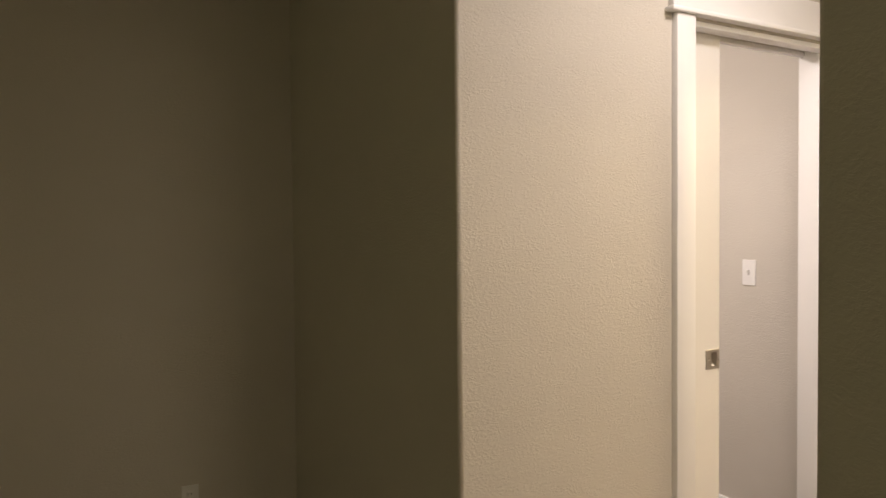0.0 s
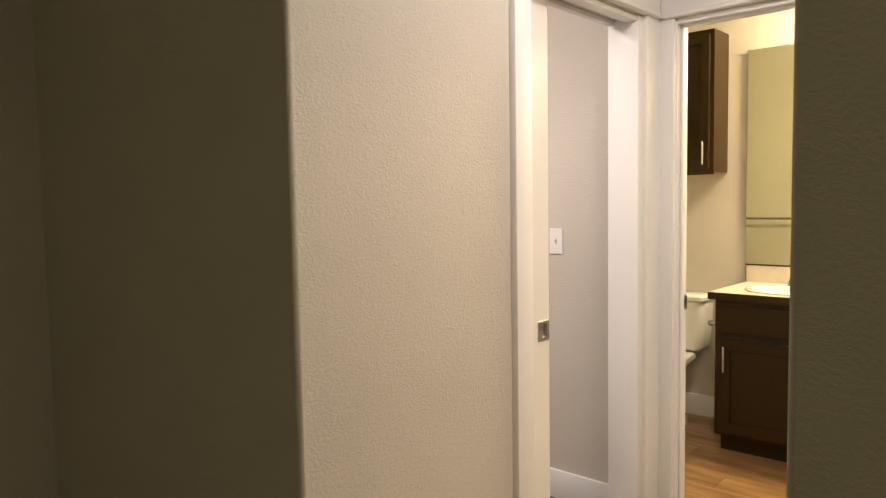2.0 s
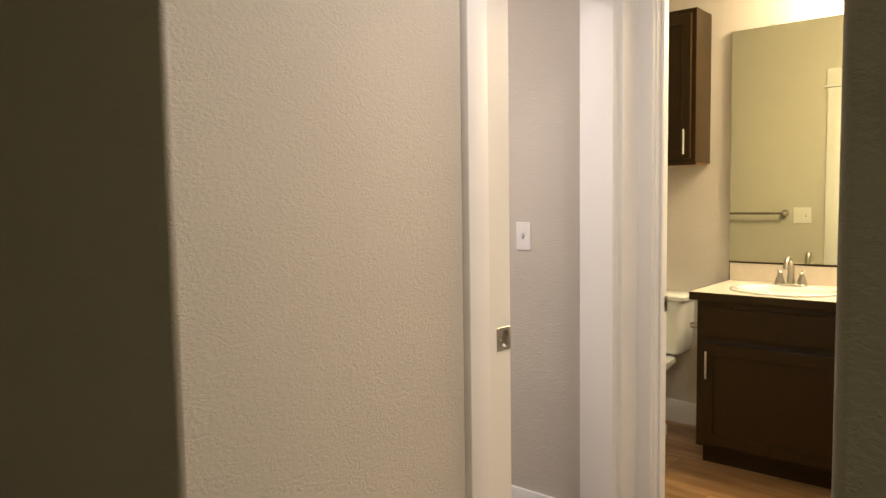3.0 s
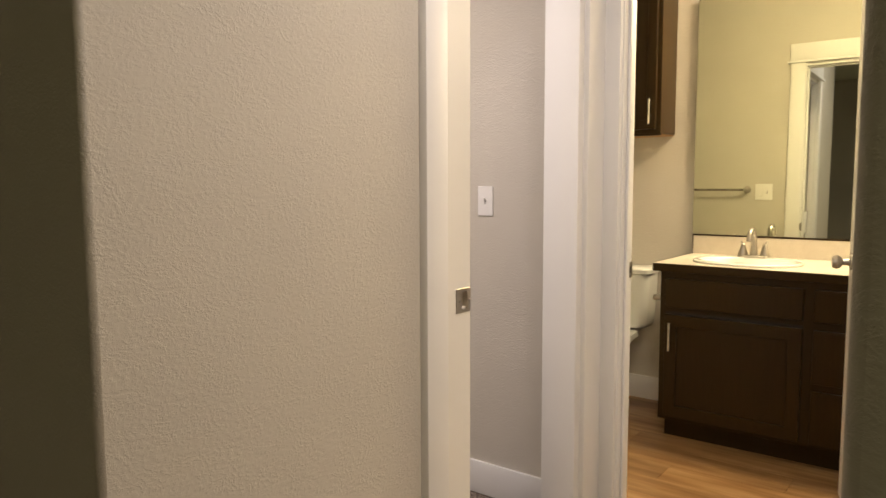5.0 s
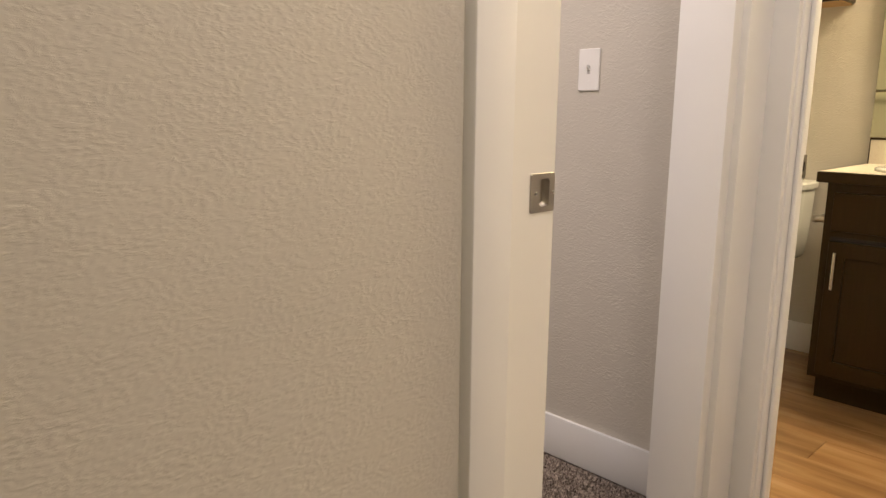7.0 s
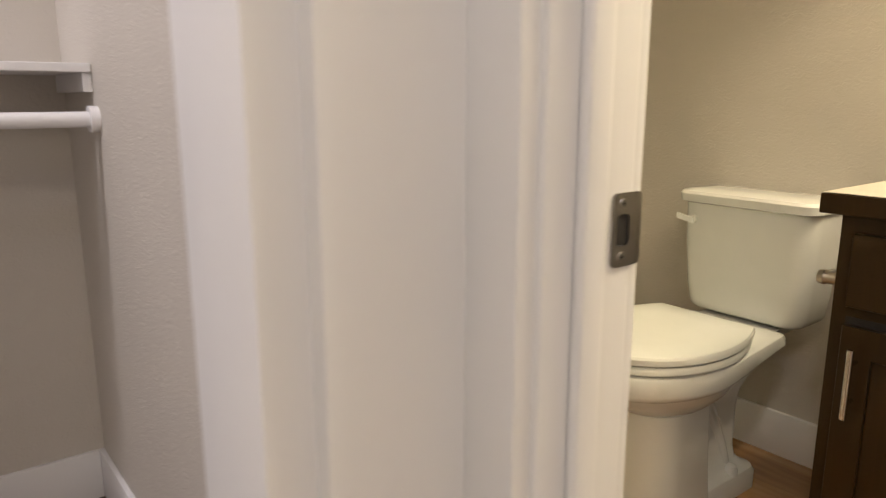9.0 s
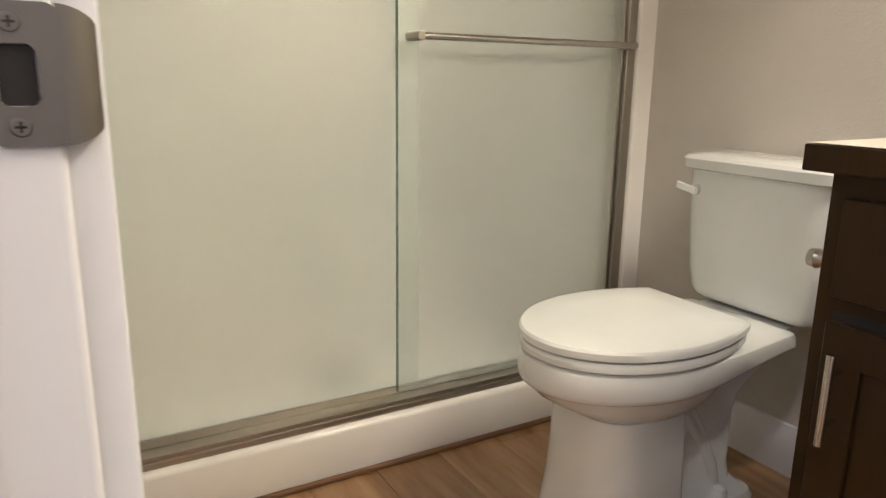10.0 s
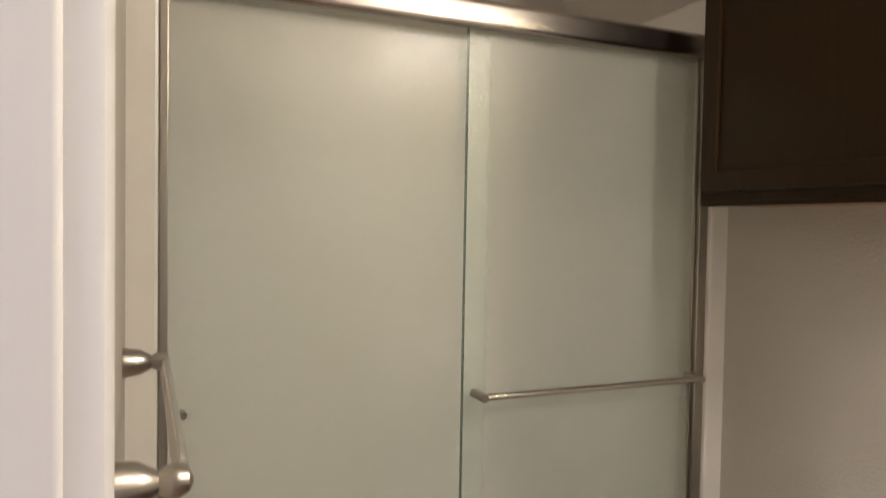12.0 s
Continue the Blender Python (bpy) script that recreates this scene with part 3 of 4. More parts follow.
# ---- bathroom: shower ----
def shower():
    cl, cr = 2.985, 4.412          # inner faces of the surround's front returns
    base = thing("shower_pan", (3.7, 1.5, FLOOR), "white moulded shower base with a raised threshold", "shower")
    b = bx(BATH, BACK, 1.06, 1.985, FLOOR, 0.045)
    bx(BATH, BACK, 1.050, 1.190, FLOOR, 0.112, 0.014, b, 4)
    part("tray", b, ACRYLIC, base, "", True)
    part("drain", lathe([(0.060, 0), (0.060, 0.004), (0.050, 0.006)], Matrix.Translation((3.643, 1.47, 0.045))), DARKDRAIN, base, "round metal drain", True)
    surr = thing("shower_surround", (3.7, 1.9, FLOOR), "white acrylic shower surround panels", "shower surround")
    part("side_panel", bx(BATH - 0.012, cl, 1.090, 1.985, 0.112, 2.10, 0.008), ACRYLIC, surr)
    part("side_panel", bx(cr, BACK + 0.012, 1.090, 1.985, 0.112, 2.10, 0.008), ACRYLIC, surr)
    part("back_panel", bx(cl, cr, 1.955, 1.985, 0.045, 2.10, 0.004), ACRYLIC, surr)
    part("shelf", bx(cr - 0.17, cr, 1.80, 1.955, 0.55, 0.60, 0.02), ACRYLIC, surr)
    d = thing("shower_door", (3.7, SH_Y, 0.112), "sliding obscure glass shower door in a satin metal frame", "shower door")
    z0, z1 = 0.112, 1.915
    part("bottom_track", bx(cl, cr, 1.066, 1.170, z0, z0 + 0.018, 0.004), ALU, d)
    part("track_rib", bx(cl, cr, SH_Y - 0.016, SH_Y - 0.008, z0 + 0.018, z0 + 0.040, 0.002), ALU, d)
    part("track_lip", bx(cl, cr, 1.068, 1.074, z0 + 0.018, z0 + 0.030, 0.002), ALU, d)
    part("header_rail", bx(cl, cr, 1.082, 1.180, z1 - 0.004, z1 + 0.066, 0.016, None, 5), RAILMETAL, d, "", True)
    part("side_channel", bx(cl, cl + 0.018, 1.092, 1.172, z0 + 0.018, z1, 0.003), ALU, d)
    part("side_channel", bx(cr - 0.032, cr, 1.100, 1.172, z0 + 0.018, z1, 0.003), ALU, d)
    part("channel_bead", bx(cr - 0.040, cr - 0.033, 1.112, 1.124, z0 + 0.018, z1, 0.002), ALU, d)
    rear = part("rear_panel", bx(cl + 0.018, 3.745, SH_Y, SH_Y + 0.006, z0 + 0.026, z1), FROSTED, d, "obscure glass pane")
    front = part("front_panel", bx(3.676, cr - 0.034, 1.120, 1.126, z0 + 0.026, z1), FROSTED, d, "obscure glass pane")
    edge = part("glass_edge", bx(3.672, 3.6755, 1.1195, 1.1265, z0 + 0.026, z1), GLASSEDGE, front, "greenish polished glass edge")
    for o in (rear, front, edge):
        o.visible_shadow = False
    # towel bar on the front pane
    y, z = 1.068, 1.035
    part("towel_bar", tube((3.704, y, z), (4.376, y, z), 0.0085, None, 18), NICKEL_BAR, d, "satin metal towel bar", True)
    for x in (3.706, 4.371):
        part("bar_post", lathe([(0.0115, 0), (0.0115, 0.058), (0.009, 0.062)], Matrix.Translation((x, 1.120, z)) @ Matrix.Rotation(radians(90), 4, "X"), 20), NICKEL, d, "", True)
    part("pull_knob", lathe([(0.0105, 0), (0.0105, 0.012), (0.008, 0.015)], Matrix.Translation((3.032, SH_Y, 1.035)) @ Matrix.Rotation(radians(90), 4, "X"), 24), NICKEL, d, "small round metal knob", True)
    part("guide_clip", bx(3.004, 3.020, SH_Y - 0.012, SH_Y, 0.178, 0.203, 0.002), SWITCHMAT, d, "small clear guide clip")


shower()


# ---- bathroom: toilet ----
def toilet():
    cy = 0.585
    d = thing("toilet", (4.1, cy, FLOOR), "white two-piece toilet with its lid closed", "toilet")
    rim = 0.418
    # rim flange that runs back into the deck under the tank, thinner towards the back
    def rim_line(z, k=0.0, rise=0.0):
        pts = []
        for i in range(37):
            a = radians(-90 + 180 * i / 36)
            pts.append(Vector((3.945 - (0.250 - k) * math.cos(a), cy + (0.184 - k) * math.sin(a), z)))
        side = [(3.945 + (4.30 - k - 3.945) * s, 0.184 - k - 0.037 * s ** 1.3) for s in (0.15, 0.3, 0.45, 0.6, 0.75, 0.9, 0.97)] + [(4.30 - k, 0.138 - k)]
        pts += [Vector((x, cy + w, z)) for x, w in side]
        pts += [Vector((x, cy - w, z)) for x, w in side[::-1]]
        for p in pts:
            s = min(1, max(0, (p.x - 3.93) / 0.34))
            p.z += rise * s * s * (3 - 2 * s)
        return pts

    lift = 0.022
    part("rim", loft([rim_line(0.352, 0.022, lift), rim_line(0.355, 0.012, lift), rim_line(0.361, 0.004, lift), rim_line(0.370, 0, lift * 0.8), rim_line(rim - 0.010, 0.001), rim_line(rim - 0.003, 0.004), rim_line(rim, 0.010)]), PORCELAIN, d, "", True)
    # bowl that tucks in under the flange
    bowl = []
    for z, cx, back, front, half, pw in ((0.262, 3.97, 0.06, 0.142, 0.098, 2.8), (0.276, 3.97, 0.09, 0.150, 0.107, 2.6), (0.288, 3.968, 0.12, 0.164, 0.120, 2.4), (0.302, 3.965, 0.15, 0.184, 0.135, 2.25),
                                         (0.318, 3.958, 0.18, 0.206, 0.150, 2.15), (0.336, 3.950, 0.21, 0.225, 0.162, 2.1), (0.358, 3.945, 0.24, 0.240, 0.172, 2.05)):
        bowl.append(egg(cx, cy, back, front, half, z, 48, pw))
    part("bowl", loft(bowl), PORCELAIN, d, "", True)
    # front column of the pedestal
    col = []
    for z, half, front, back in ((FLOOR, 0.134, 3.782, 4.018), (FLOOR + 0.012, 0.133, 3.783, 4.018), (0.04, 0.129, 3.789, 4.016), (0.12, 0.122, 3.797, 4.014), (0.20, 0.119, 3.801, 4.012), (0.292, 0.117, 3.804, 4.010)):
        col.append(rrect(front, back, cy - half, cy + half, z, (0.085, 0.014, 0.014, 0.085), 8))
    part("pedestal", loft(col), PORCELAIN, d, "", True)
    # rear body: one waisted form from the foot up to the deck
    rear = []
    for z, half, xb, r in ((FLOOR, 0.124, 4.264, 0.035), (0.028, 0.124, 4.264, 0.035), (0.040, 0.118, 4.258, 0.035), (0.047, 0.100, 4.244, 0.04), (0.064, 0.084, 4.234, 0.045), (0.10, 0.076, 4.236, 0.05), (0.16, 0.074, 4.240, 0.05),
                           (0.22, 0.076, 4.236, 0.05), (0.27, 0.084, 4.236, 0.045), (0.31, 0.100, 4.244, 0.04), (0.345, 0.118, 4.262, 0.03), (0.375, 0.128, 4.284, 0.03)):
        rear.append(rrect(3.99, xb, cy - half, cy + half, z, r, 8))
    part("rear_body", loft(rear), PORCELAIN, d, "", True)
    part("tank_shelf", loft([rrect(4.26, 4.42, cy - 0.07, cy + 0.07, 0.385, 0.03), rrect(4.26, 4.44, cy - 0.11, cy + 0.11, 0.395, 0.03), rrect(4.26, 4.45, cy - 0.115, cy + 0.115, rim - 0.002, 0.03)]), PORCELAIN, d, "", True)
    # the trapway shows as a soft fold on both flanks
    for sgn in (-1, 1):
        pts = [(4.02, 0.070, 0.285), (4.05, 0.066, 0.262), (4.085, 0.058, 0.222), (4.12, 0.054, 0.17), (4.15, 0.056, 0.11), (4.165, 0.058, 0.05)]
        part("trapway", sweep([(x, cy + sgn * w, z) for x, w, z in pts], [0.026, 0.027, 0.027, 0.026, 0.026, 0.030], 20), PORCELAIN, d, "", True)
    for sgn in (-1, 1):
        part("bolt_cap", lathe([(0.018, 0), (0.0175, 0.016), (0.014, 0.026), (0.007, 0.031), (0.001, 0.032)], Matrix.Translation((4.155, cy + sgn * 0.102, 0.038)), 18), PORCELAIN, d, "", True)

    # seat ring and lid
    def outline(z, k=1.0, back=4.135):
        pts = []
        hb, hw = 0.138 * k, 0.186 * k
        f, mid = 3.945 - 0.247 * k, 3.945
        for i in range(33):
            a = radians(-90 + 180 * i / 32)
            pts.append(Vector((mid - (mid - f) * math.cos(a), cy + hw * math.sin(a), z)))
        for i in range(1, 9):
            s = i / 8
            pts.append(Vector((mid + (back - mid) * s, cy + hw - (hw - hb) * s * s, z)))
        for i in range(8, 0, -1):
            s = i / 8
            pts.append(Vector((mid + (back - mid) * s, cy - hw + (hw - hb) * s * s, z)))
        return pts

    part("seat", loft([outline(rim + 0.003, 0.97), outline(rim + 0.006, 0.995), outline(rim + 0.018, 1.0), outline(rim + 0.024, 0.985)]), SEATMAT, d, "", True)
    lid = [outline(rim + 0.027, 0.985), outline(rim + 0.030, 1.005, 4.142), outline(rim + 0.043, 1.008, 4.142), outline(rim + 0.0485, 0.99, 4.138), outline(rim + 0.0505, 0.95, 4.13), outline(rim + 0.0515, 0.6, 4.06)]
    part("lid", loft(lid), SEATMAT, d, "", True)
    for sgn in (-1, 1):
        part("hinge", bx(4.125, 4.165, cy + sgn * 0.075 - 0.02, cy + sgn * 0.075 + 0.02, rim, rim + 0.032, 0.006), SEATMAT, d)
    # tank with rounded front corners and its lid
    f, bk, zt = 4.279, 4.458, 0.737
    tank = []
    for z, half, x0, r in ((rim + 0.003, 0.146, 4.322, 0.04), (rim + 0.007, 0.160, 4.308, 0.042), (rim + 0.016, 0.169, 4.300, 0.045), (rim + 0.030, 0.1735, 4.296, 0.047), (0.50, 0.181, 4.290, 0.05), (0.62, 0.189, 4.282, 0.052), (zt, 0.194, f + 0.003, 0.052)):
        tank.append(rrect(x0, bk, cy - half, cy + half, z, (r, 0.015, 0.015, r), 7))
    part("tank", loft(tank), PORCELAIN, d, "", True)
    lidr = []
    for z, o in ((zt, 0.002), (zt + 0.005, 0.011), (zt + 0.026, 0.013), (zt + 0.034, 0.008), (zt + 0.039, -0.012), (zt + 0.041, -0.05)):
        lidr.append(rrect(f - o, bk + min(o, 0.006), cy - 0.192 - o, cy + 0.192 + o, z, (0.045, 0.02, 0.02, 0.045) if o > -0.02 else 0.02, 7))
    part("tank_lid", loft(lidr), PORCELAIN, d, "", True)
    part("tank_gasket", bx(4.36, 4.44, cy - 0.09, cy + 0.09, rim - 0.004, rim + 0.006), DARKHOLE, d, "dark rubber gasket")
    # flush lever on the tank's far front corner
    lv = part("lever", tube((4.272, cy + 0.148, 0.690), (4.290, cy + 0.148, 0.690), 0.013, None, 18), SEATMAT, d, "white flush lever", True)
    part("lever_arm", loft([[Vector((4.266 - 0.002 * k, cy + 0.142 + 0.009 * k, 0.688 + 0.0022 * k + h)) + Vector((w, 0, 0)) for h, w in ((-0.008, 0), (0.007, 0), (0.007, 0.007), (-0.008, 0.007))] for k in range(6)]), SEATMAT, lv, "", True)
    # supply stop behind the bowl
    part("supply_hose", sweep([(4.40, cy + 0.13, 0.42), (4.41, cy + 0.17, 0.33), (4.42, cy + 0.19, 0.22), (4.44, cy + 0.185, 0.16), (4.47, cy + 0.185, 0.155)], 0.006, 10), ALU, d, "braided supply hose", True)


toilet()


# ---- closet ----
def closet():
    r = thing("closet_rod", (2.3, 1.20, 0.99), "white closet hanging rod on wall sockets", "closet rod")
    part("rod", tube((HALL_X0 + 0.125, 1.20, 0.99), (END - 0.01, 1.20, 0.99), 0.016), TRIM, r, "", True)
    for x, sg in ((END, -1), (HALL_X0 + 0.115, 1)):
        part("socket", tube((x, 1.20, 0.99), (x + sg * 0.018, 1.20, 0.99), 0.027), TRIM, r, "", True)
    s = thing("closet_shelf", (2.3, 1.36, 1.07), "white closet shelf on wall cleats", "shelf")
    part("board", bx(HALL_X0 + 0.117, END - 0.002, 1.21, BED_L - 0.002, 1.085, 1.103, 0.002), TRIM, s)
    part("cleat", bx(END - 0.018, END, 1.22, BED_L - 0.002, 1.045, 1.085, 0.002), TRIM, s)
    part("cleat", bx(HALL_X0 + 0.115, HALL_X0 + 0.133, 1.22, BED_L - 0.002, 1.045, 1.085, 0.002), TRIM, s)
    l = thing("closet_light", (*CLOSET_AT, CEIL), "white round flush ceiling light in the closet", "ceiling light")
    part("base", tube((*CLOSET_AT, CEIL - 0.02), (*CLOSET_AT, CEIL), 0.15, None, 40), TRIM, l, "", True)
    g = part("diffuser", lathe([(0.135, -0.02), (0.14, -0.045), (0.11, -0.075), (0.06, -0.092), (0.01, -0.098)], Matrix.Translation((*CLOSET_AT, CEIL)), 40), HALLGLOW, l, "glowing white diffuser", True)
    g.visible_shadow = False


closet()
# ---- bathroom: vanity ----
V_F, V_L, V_R, V_TOP = 3.890, 0.167, -1.045, 0.818
SPLIT = -0.495


SINK_Y = -0.172


def pull(parent, x, y, z0, z1, r=0.005):
    """An upright bar pull standing off a face that looks to -x."""
    h = part("handle", tube((x - 0.030, y, z0), (x - 0.030, y, z1), r + 0.0012, None, 14), NICKEL_BAR, parent, "satin nickel bar handle", True)
    for z in (z0 + (z1 - z0) * 0.22, z1 - (z1 - z0) * 0.22):
        part("handle_post", tube((x - 0.030, y, z), (x, y, z), 0.0042, None, 12), NICKEL_BAR, h, "", True)
    return h


def shaker(parent, name, x, y0, y1, z0, z1, rail=0.058, mat=None):
    """A framed door with a sunk panel, facing -x, its back at x."""
    mat = mat or ESPRESSO
    t = 0.019
    b = frame_ring(x - t, x, y0, y1, z0, z1, rail)
    door = part(name, b, mat, parent)
    part("door_panel", bx(x - t + 0.009, x - 0.002, y0 + rail, y1 - rail, z0 + rail, z1 - rail), mat, door)
    return door


def vanity():
    d = thing("vanity_cabinet", (4.15, -0.45, FLOOR), "espresso-stained vanity cabinet with door and drawers", "vanity")
    b = bx(V_F, BACK, V_R, V_L, 0.080, V_TOP, 0.0015)
    part("body", b, ESPRESSO, d)
    part("toe_kick", bx(3.957, BACK, V_R, V_L - 0.012, FLOOR, 0.080), ESPRESSO, d, "dark recessed toe kick")
    t = 0.019
    dr = part("drawer_front", bx(V_F - t, V_F, SPLIT + 0.022, V_L - 0.030, 0.645, 0.785, 0.0025), ESPRESSO, d)
    # thin dark strip laid on the body as the shade under the drawer
    part("gap_shade", bx(V_F - 0.002, V_F + 0.001, SPLIT + 0.02, V_L - 0.028, 0.607, 0.622), DARKHOLE, d, "near-black strip painting the shade between drawer and door")
    door = shaker(d, "cabinet_door", V_F, SPLIT + 0.022, V_L - 0.030, 0.100, 0.608)
    pull(door, V_F - t, 0.104, 0.435, 0.573)
    for z0, z1 in ((0.645, 0.785), (0.372, 0.608), (0.100, 0.338)):
        part("drawer_front", bx(V_F - t, V_F, -1.015, SPLIT - 0.022, z0, z1, 0.0025), ESPRESSO, d)
    # worktop with backsplash and a cut-out for the basin
    c = thing("countertop", (4.15, -0.45, V_TOP), "beige speckled laminate countertop with a dark edge", "countertop")
    x0, x1, y0, y1, zt = 3.869, BACK, -1.048, 0.198, 0.858
    bm = bmesh.new()
    n = 40
    hole = egg(4.112, SINK_Y, 0.165, 0.165, 0.215, zt, n)
    out = []
    for p in hole:
        dx, dy = p.x - 4.112, p.y - SINK_Y
        s = min(((x1 - 4.112) if dx > 0 else (4.112 - x0)) / max(abs(dx), 1e-6), ((y1 - SINK_Y) if dy > 0 else (SINK_Y - y0)) / max(abs(dy), 1e-6))
        out.append(Vector((4.112 + dx * s, SINK_Y + dy * s, zt)))
    for cxy in ((x0, y0), (x0, y1), (x1, y0), (x1, y1)):
        k = min(range(n), key=lambda i: (out[i].x - cxy[0]) ** 2 + (out[i].y - cxy[1]) ** 2)
        out[k] = Vector((*cxy, zt))
    loft([out, hole, [p - Vector((0, 0, 0.03)) for p in hole], [p - Vector((0, 0, 0.03)) for p in out]], bm, False)
    part("top_sheet", bm, LAMINATE, c)
    part("front_edge", bx(x0 - 0.003, x0 + 0.022, y0, y1 + 0.003, zt - 0.040, zt - 0.002, 0.002), ESPRESSO, c, "dark brown edge band")
    part("side_edge", bx(x0 + 0.022, x1, y1 - 0.02, y1 + 0.003, zt - 0.040, zt - 0.002, 0.002), ESPRESSO, c, "dark brown edge band")
    part("backsplash", bx(BACK - 0.018, BACK, y0, y1 + 0.003, zt, 0.958, 0.0015), LAMINATE, c)
    part("splash_cap", bx(BACK - 0.019, BACK, y0, y1 + 0.004, 0.958, 0.965, 0.001), ESPRESSO, c, "thin dark cap strip")
    part("splash_end", bx(BACK - 0.019, BACK, y1 + 0.003, y1 + 0.006, zt, 0.965), ESPRESSO, c, "thin dark end strip")
    # oval basin
    s = thing("sink", (4.112, SINK_Y, zt), "white oval drop-in bathroom sink", "sink")
    rings = [egg(4.112, SINK_Y, 0.170, 0.170, 0.22, zt - 0.02, 48), egg(4.112, SINK_Y, 0.205, 0.200, 0.250, zt + 0.001, 48), egg(4.112, SINK_Y, 0.206, 0.201, 0.251, zt + 0.009, 48), egg(4.112, SINK_Y, 0.198, 0.193, 0.243, zt + 0.014, 48),
             egg(4.120, SINK_Y, 0.150, 0.172, 0.222, zt + 0.012, 48), egg(4.118, SINK_Y, 0.140, 0.163, 0.212, zt + 0.002, 48), egg(4.115, SINK_Y, 0.125, 0.145, 0.19, zt - 0.04, 48),
             egg(4.11, SINK_Y, 0.095, 0.105, 0.14, zt - 0.10, 48), egg(4.11, SINK_Y, 0.03, 0.03, 0.03, zt - 0.135, 48)]
    part("basin", loft(rings), PORCELAIN, s, "", True)
    part("drain", tube((4.11, SINK_Y, zt - 0.136), (4.11, SINK_Y, zt - 0.131), 0.024), NICKEL, s, "round metal drain", True)
    # faucet
    f = thing("faucet", (4.290, -0.160, zt + 0.012), "brushed nickel two-handle arc faucet", "faucet")
    fx, fy, z = 4.290, -0.160, zt + 0.012
    part("base_plate", loft([rrect(fx - 0.026, fx + 0.026, fy - 0.08, fy + 0.08, z, 0.025), rrect(fx - 0.026, fx + 0.026, fy - 0.08, fy + 0.08, z + 0.006, 0.025), rrect(fx - 0.02, fx + 0.02, fy - 0.074, fy + 0.074, z + 0.011, 0.02)]), NICKEL, f, "", True)
    arc = [(fx, fy, z + 0.01), (fx, fy, z + 0.07), (fx - 0.004, fy, z + 0.10)] + [(fx - 0.004 - 0.045 + 0.045 * math.cos(radians(a)), fy, z + 0.10 + 0.04 * math.sin(radians(a))) for a in range(20, 171, 15)] + [(fx - 0.098, fy, z + 0.088)]
    part("spout", sweep(arc, [0.019, 0.015, 0.0135] + [0.0125] * 11 + [0.0125], 18), NICKEL, f, "", True)
    for sgn in (-1, 1):
        y = fy + sgn * 0.052
        hd = part("valve_handle", lathe([(0.024, 0), (0.023, 0.012), (0.016, 0.03), (0.011, 0.05), (0.012, 0.056), (0.006, 0.062)], Matrix.Translation((fx, y, z + 0.008))), NICKEL, f, "", True)
        part("lever_tip", sweep([(fx, y, z + 0.062), (fx - 0.003, y + sgn * 0.006, z + 0.074), (fx - 0.006, y + sgn * 0.010, z + 0.082)], [0.008, 0.006, 0.004], 12), NICKEL, hd, "", True)
    # mirror
    mi = thing("wall_mirror", (BACK, -0.42, 0.966), "frameless bathroom mirror above the vanity", "mirror")
    pane = bx(-0.005, 0, -1.25, 0, 0.967, 2.228, 0.0008)
    pane.transform(pose(BACK - 0.0165, 0.205, 0, 0, 0, 0.7))
    part("glass", pane, MIRROR, mi)
    part("backing", loft([[Vector((BACK - 0.0160, 0.204, z)), Vector((BACK, 0.204, z)), Vector((BACK, -1.044, z)), Vector((BACK - 0.0010, -1.044, z))] for z in (0.968, 2.227)]), DARKHOLE, mi)
    for y in (-0.98, 0.0):
        part("clip", bx(BACK - 0.009, BACK, y - 0.012, y + 0.012, 2.222, 2.236), ALU, mi, "small metal mirror clip")
    # light bar
    l = thing("vanity_light", (BACK, -0.58, 2.385), "lit vanity light bar with glass shades above the mirror", "vanity light")
    part("back_plate", bx(BACK - 0.03, BACK, -0.89, -0.27, 2.335, 2.435, 0.006), NICKEL, l)
    for y in VAN_LAMPS:
        part("arm", tube((BACK - 0.03, y, 2.383), (BACK - 0.260, y, 2.380), 0.012), NICKEL, l, "", True)
        sh = part("shade", lathe([(0.030, 0.03), (0.040, 0.02), (0.052, -0.03), (0.056, -0.065)], Matrix.Translation((4.215, y, 2.345))), BATHGLOW, l, "glowing frosted glass shade", True)
        sh.visible_shadow = False
    # toilet paper holder on the vanity's side
    tp = thing("paper_holder", (3.99, V_L, 0.672), "brushed nickel toilet paper holder on the vanity side", "paper holder")
    for x in (3.962, 4.112):
        part("post", lathe([(0.021, 0), (0.021, 0.006), (0.013, 0.012), (0.012, 0.045), (0.016, 0.052), (0.014, 0.064), (0.004, 0.068)], Matrix.Translation((x, V_L - 0.003, 0.672)) @ Matrix.Rotation(radians(-90), 4, "X")), NICKEL, tp, "", True)
    part("roller", tube((3.975, V_L + 0.055, 0.672), (4.10, V_L + 0.055, 0.672), 0.009), SEATMAT, tp, "white plastic roller", True)


vanity()


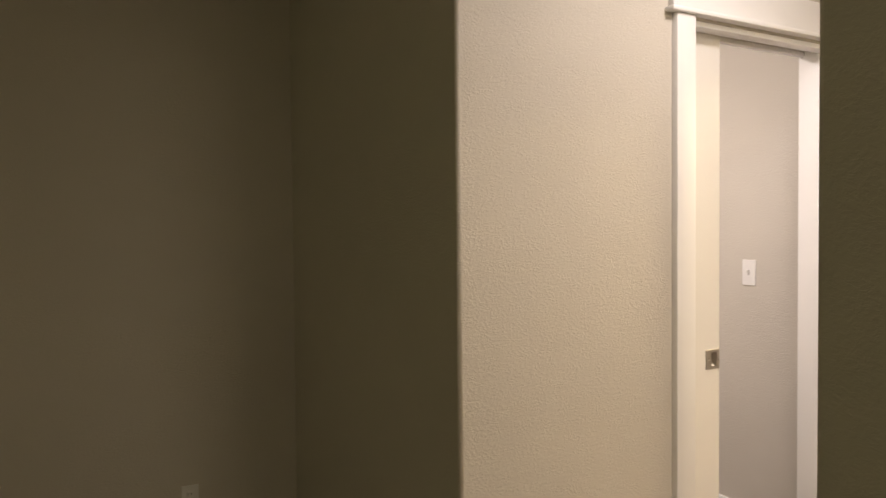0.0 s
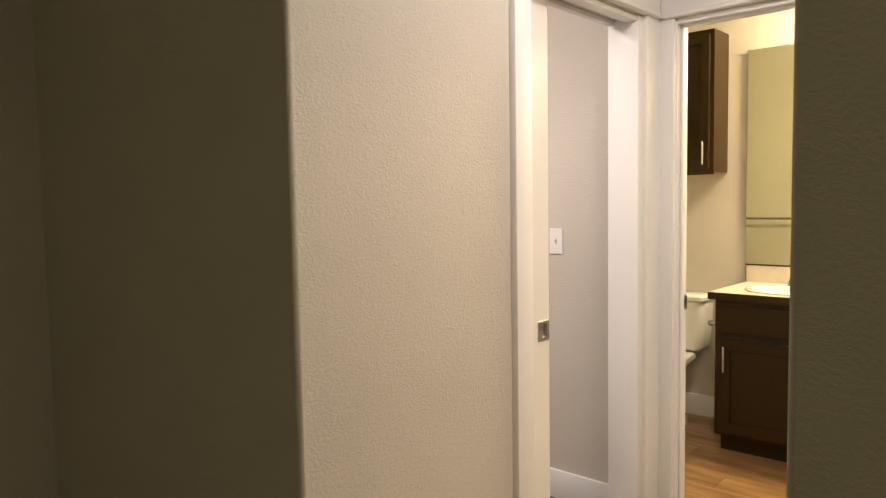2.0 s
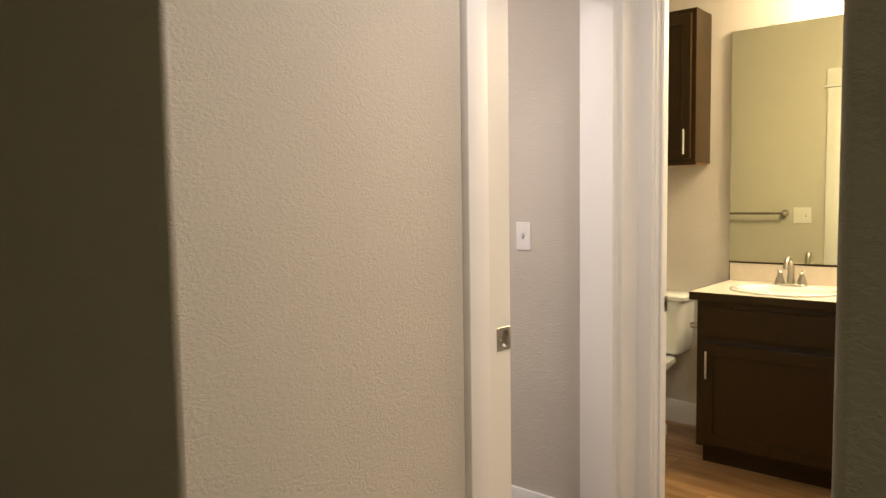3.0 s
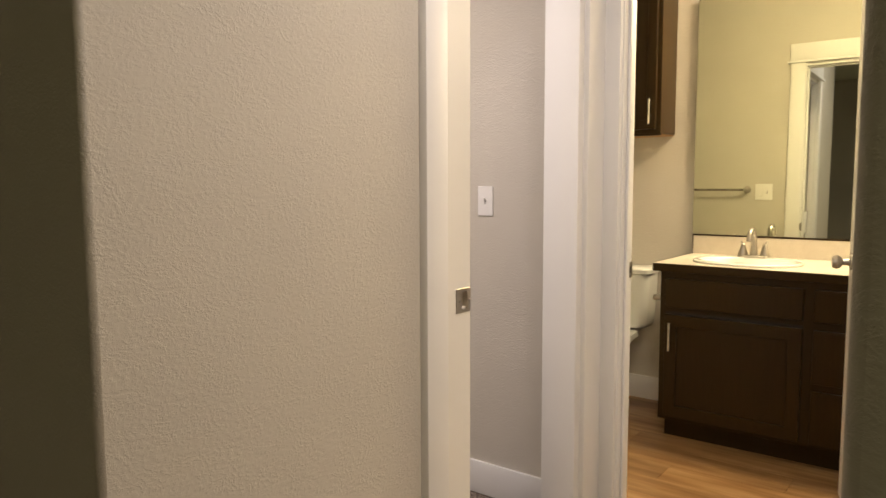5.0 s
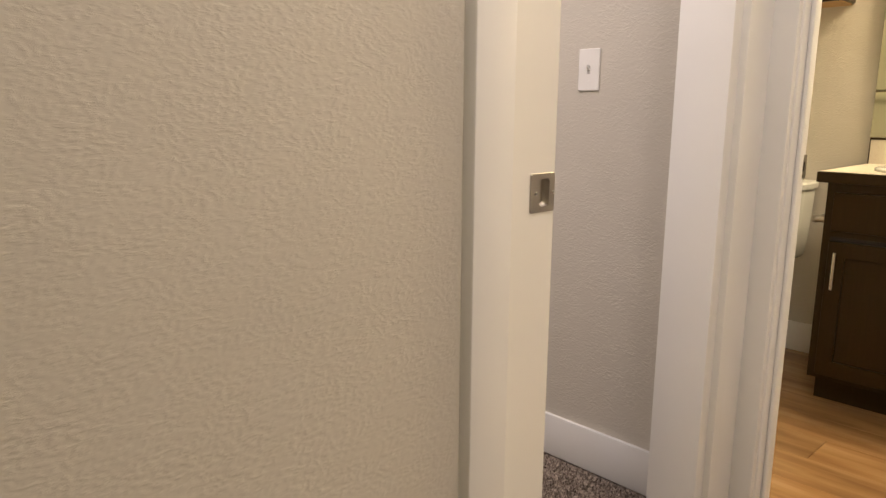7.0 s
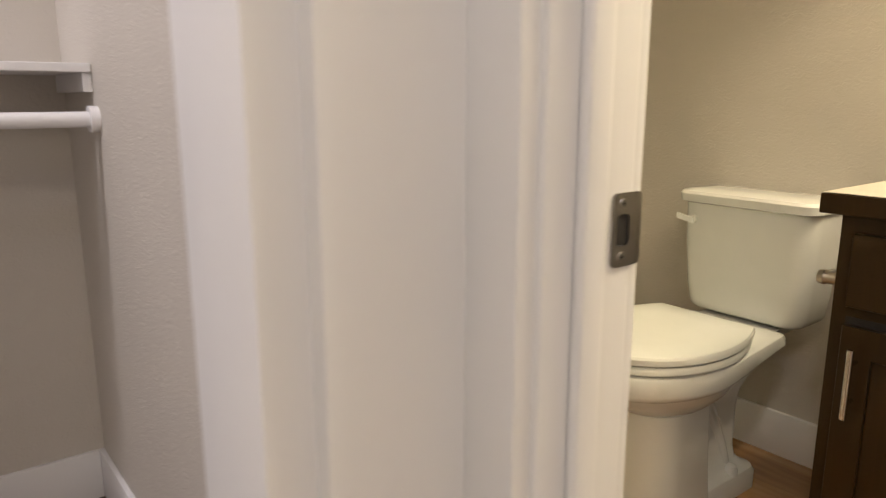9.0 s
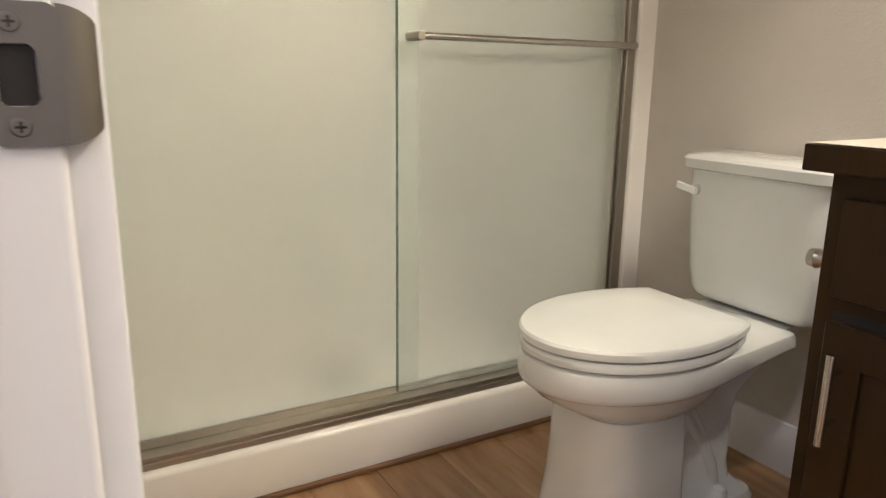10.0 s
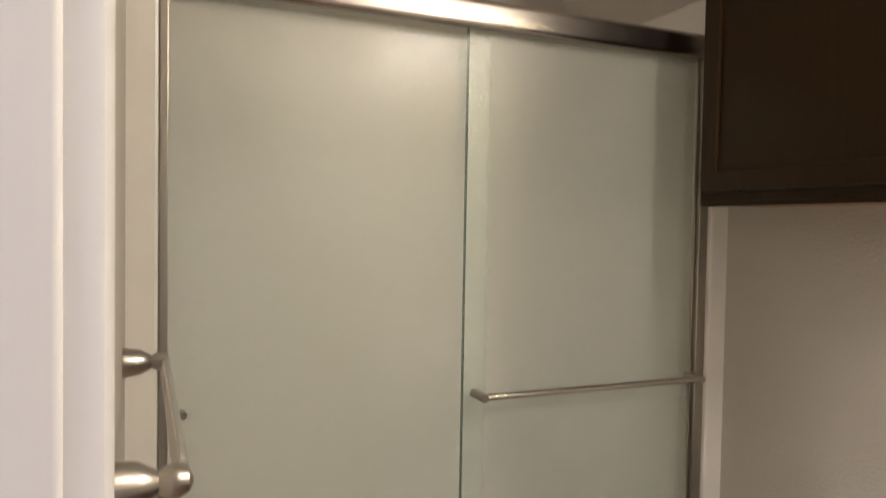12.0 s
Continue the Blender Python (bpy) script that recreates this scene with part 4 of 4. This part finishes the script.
def wall_cabinet():
    x, y0, y1, z0, z1 = 4.254, 0.325, 0.962, 1.503, 2.345
    d = thing("wall_cabinet", (4.36, 0.635, z0), "espresso-stained wall cabinet above the toilet", "cabinet")
    part("body", bx(x, BACK, y0, y1, z0 + 0.012, z1, 0.0015), ESPRESSO, d)
    part("bottom_panel", bx(x + 0.02, BACK, y0 + 0.012, y1 - 0.012, z0 + 0.004, z0 + 0.011), RAWWOOD, d, "unstained light wood bottom")
    part("bottom_rail", bx(x, x + 0.02, y0, y1, z0, z0 + 0.012, 0.001), ESPRESSO, d)
    a = shaker(d, "cabinet_door", x, y0 + 0.024, y1 - 0.017, z0 + 0.034, z1 - 0.03, 0.050)
    pull(a, x - 0.019, 0.374, 1.560, 1.695)


wall_cabinet()


def towel_bar():
    d = thing("towel_bar", (BATH, 0.58, 1.194), "brushed nickel towel bar on the bathroom wall", "towel bar")
    x, z = 2.992, 1.196
    for y in (0.280, 0.905):
        prof = [(0.027, 0), (0.027, 0.004), (0.0245, 0.010), (0.022, 0.028), (0.0145, 0.042), (0.011, 0.047), (0.013, 0.050), (0.0165, 0.058), (0.0165, 0.064), (0.012, 0.074), (0.004, 0.078)]
        part("post", lathe(prof, Matrix.Translation((BATH, y, z)) @ Matrix.Rotation(radians(90), 4, "Y")), NICKEL, d, "bell-shaped metal post", True)
    part("bar", tube((x, 0.280, z), (x, 0.905, z), 0.0085), NICKEL_BAR, d, "", True)


towel_bar()


# ---- carpet pile near the closet and doorway ----
def pile():
    rnd = random.Random(5)
    verts, faces = [], []
    for _ in range(15000):
        x, y = rnd.uniform(2.0, 2.865), rnd.uniform(-0.55, 0.9)
        if -0.02 < y < CLOSET_T and not P_L < x < P_R or x > END and not OPEN_R < y < OPEN_L or x > END - 0.02 and y > OPEN_L:
            continue
        h, r, a = rnd.uniform(0.006, 0.013), rnd.uniform(0.002, 0.0036), rnd.uniform(0, 6.28)
        lx, ly = rnd.uniform(-0.005, 0.005), rnd.uniform(-0.005, 0.005)
        n = len(verts)
        for k in range(3):
            verts.append((x + r * math.cos(a + 2.1 * k), y + r * math.sin(a + 2.1 * k), FLOOR - 0.008))
        for k in range(3):
            verts.append((x + lx + r * 0.8 * math.cos(a + 2.1 * k), y + ly + r * 0.8 * math.sin(a + 2.1 * k), FLOOR - 0.008 + h))
        faces += [(n, n + 1, n + 4, n + 3), (n + 1, n + 2, n + 5, n + 4), (n + 2, n, n + 3, n + 5), (n + 3, n + 4, n + 5)]
    me = bpy.data.meshes.new("carpet_pile")
    me.from_pydata(verts, [], faces)
    tagged(finish(new("carpet_pile", me), CARPET), "grey-brown speckled carpet tufts", "carpet", "", "stuff")


pile()


# ---- bathroom floor planks ----
def planks():
    w, ln, g = 0.178, 1.22, 0.0006
    meshes = {}
    x, row = 2.862, 0
    while x < BACK - 0.002:
        x1 = min(x + w, BACK)
        y = -1.05 - (row * 0.47) % ln
        while y < 1.05:
            a, b = max(y, -1.05), min(y + ln, 1.050)
            if b - a > 0.03:
                lim = a, b
                if x1 <= BATH + 0.01:
                    a, b = max(a, OPEN_R), min(b, OPEN_L)
                if b - a > 0.03:
                    key = (round(x1 - x, 3), round(b - a, 3))
                    if key not in meshes:
                        me = mesh_of("plank", bx(-key[0] / 2 + g, key[0] / 2 - g, -key[1] / 2 + g, key[1] / 2 - g, -0.006, 0, 0.0007, None, 1))
                        me.materials.append(PLANK)
                        meshes[key] = me
                    ob = new("plank", meshes[key])
                    ob.location = ((x + x1) / 2, (a + b) / 2, FLOOR)
                    ob.parent = bath_floor
            y += ln
        x, row = x1, row + 1


planks()
structure("trim_shower_strip", bx(BATH + 0.014, BACK - 0.014, 1.036, 1.050, FLOOR, FLOOR + 0.014, 0.005), QUARTER, "brown quarter-round strip along the shower threshold", "trim")
structure("trim_threshold", bx(2.848, 2.874, OPEN_R, OPEN_L, FLOOR - 0.004, FLOOR + 0.004, 0.003), QUARTER, "brown transition strip between carpet and planks", "trim")
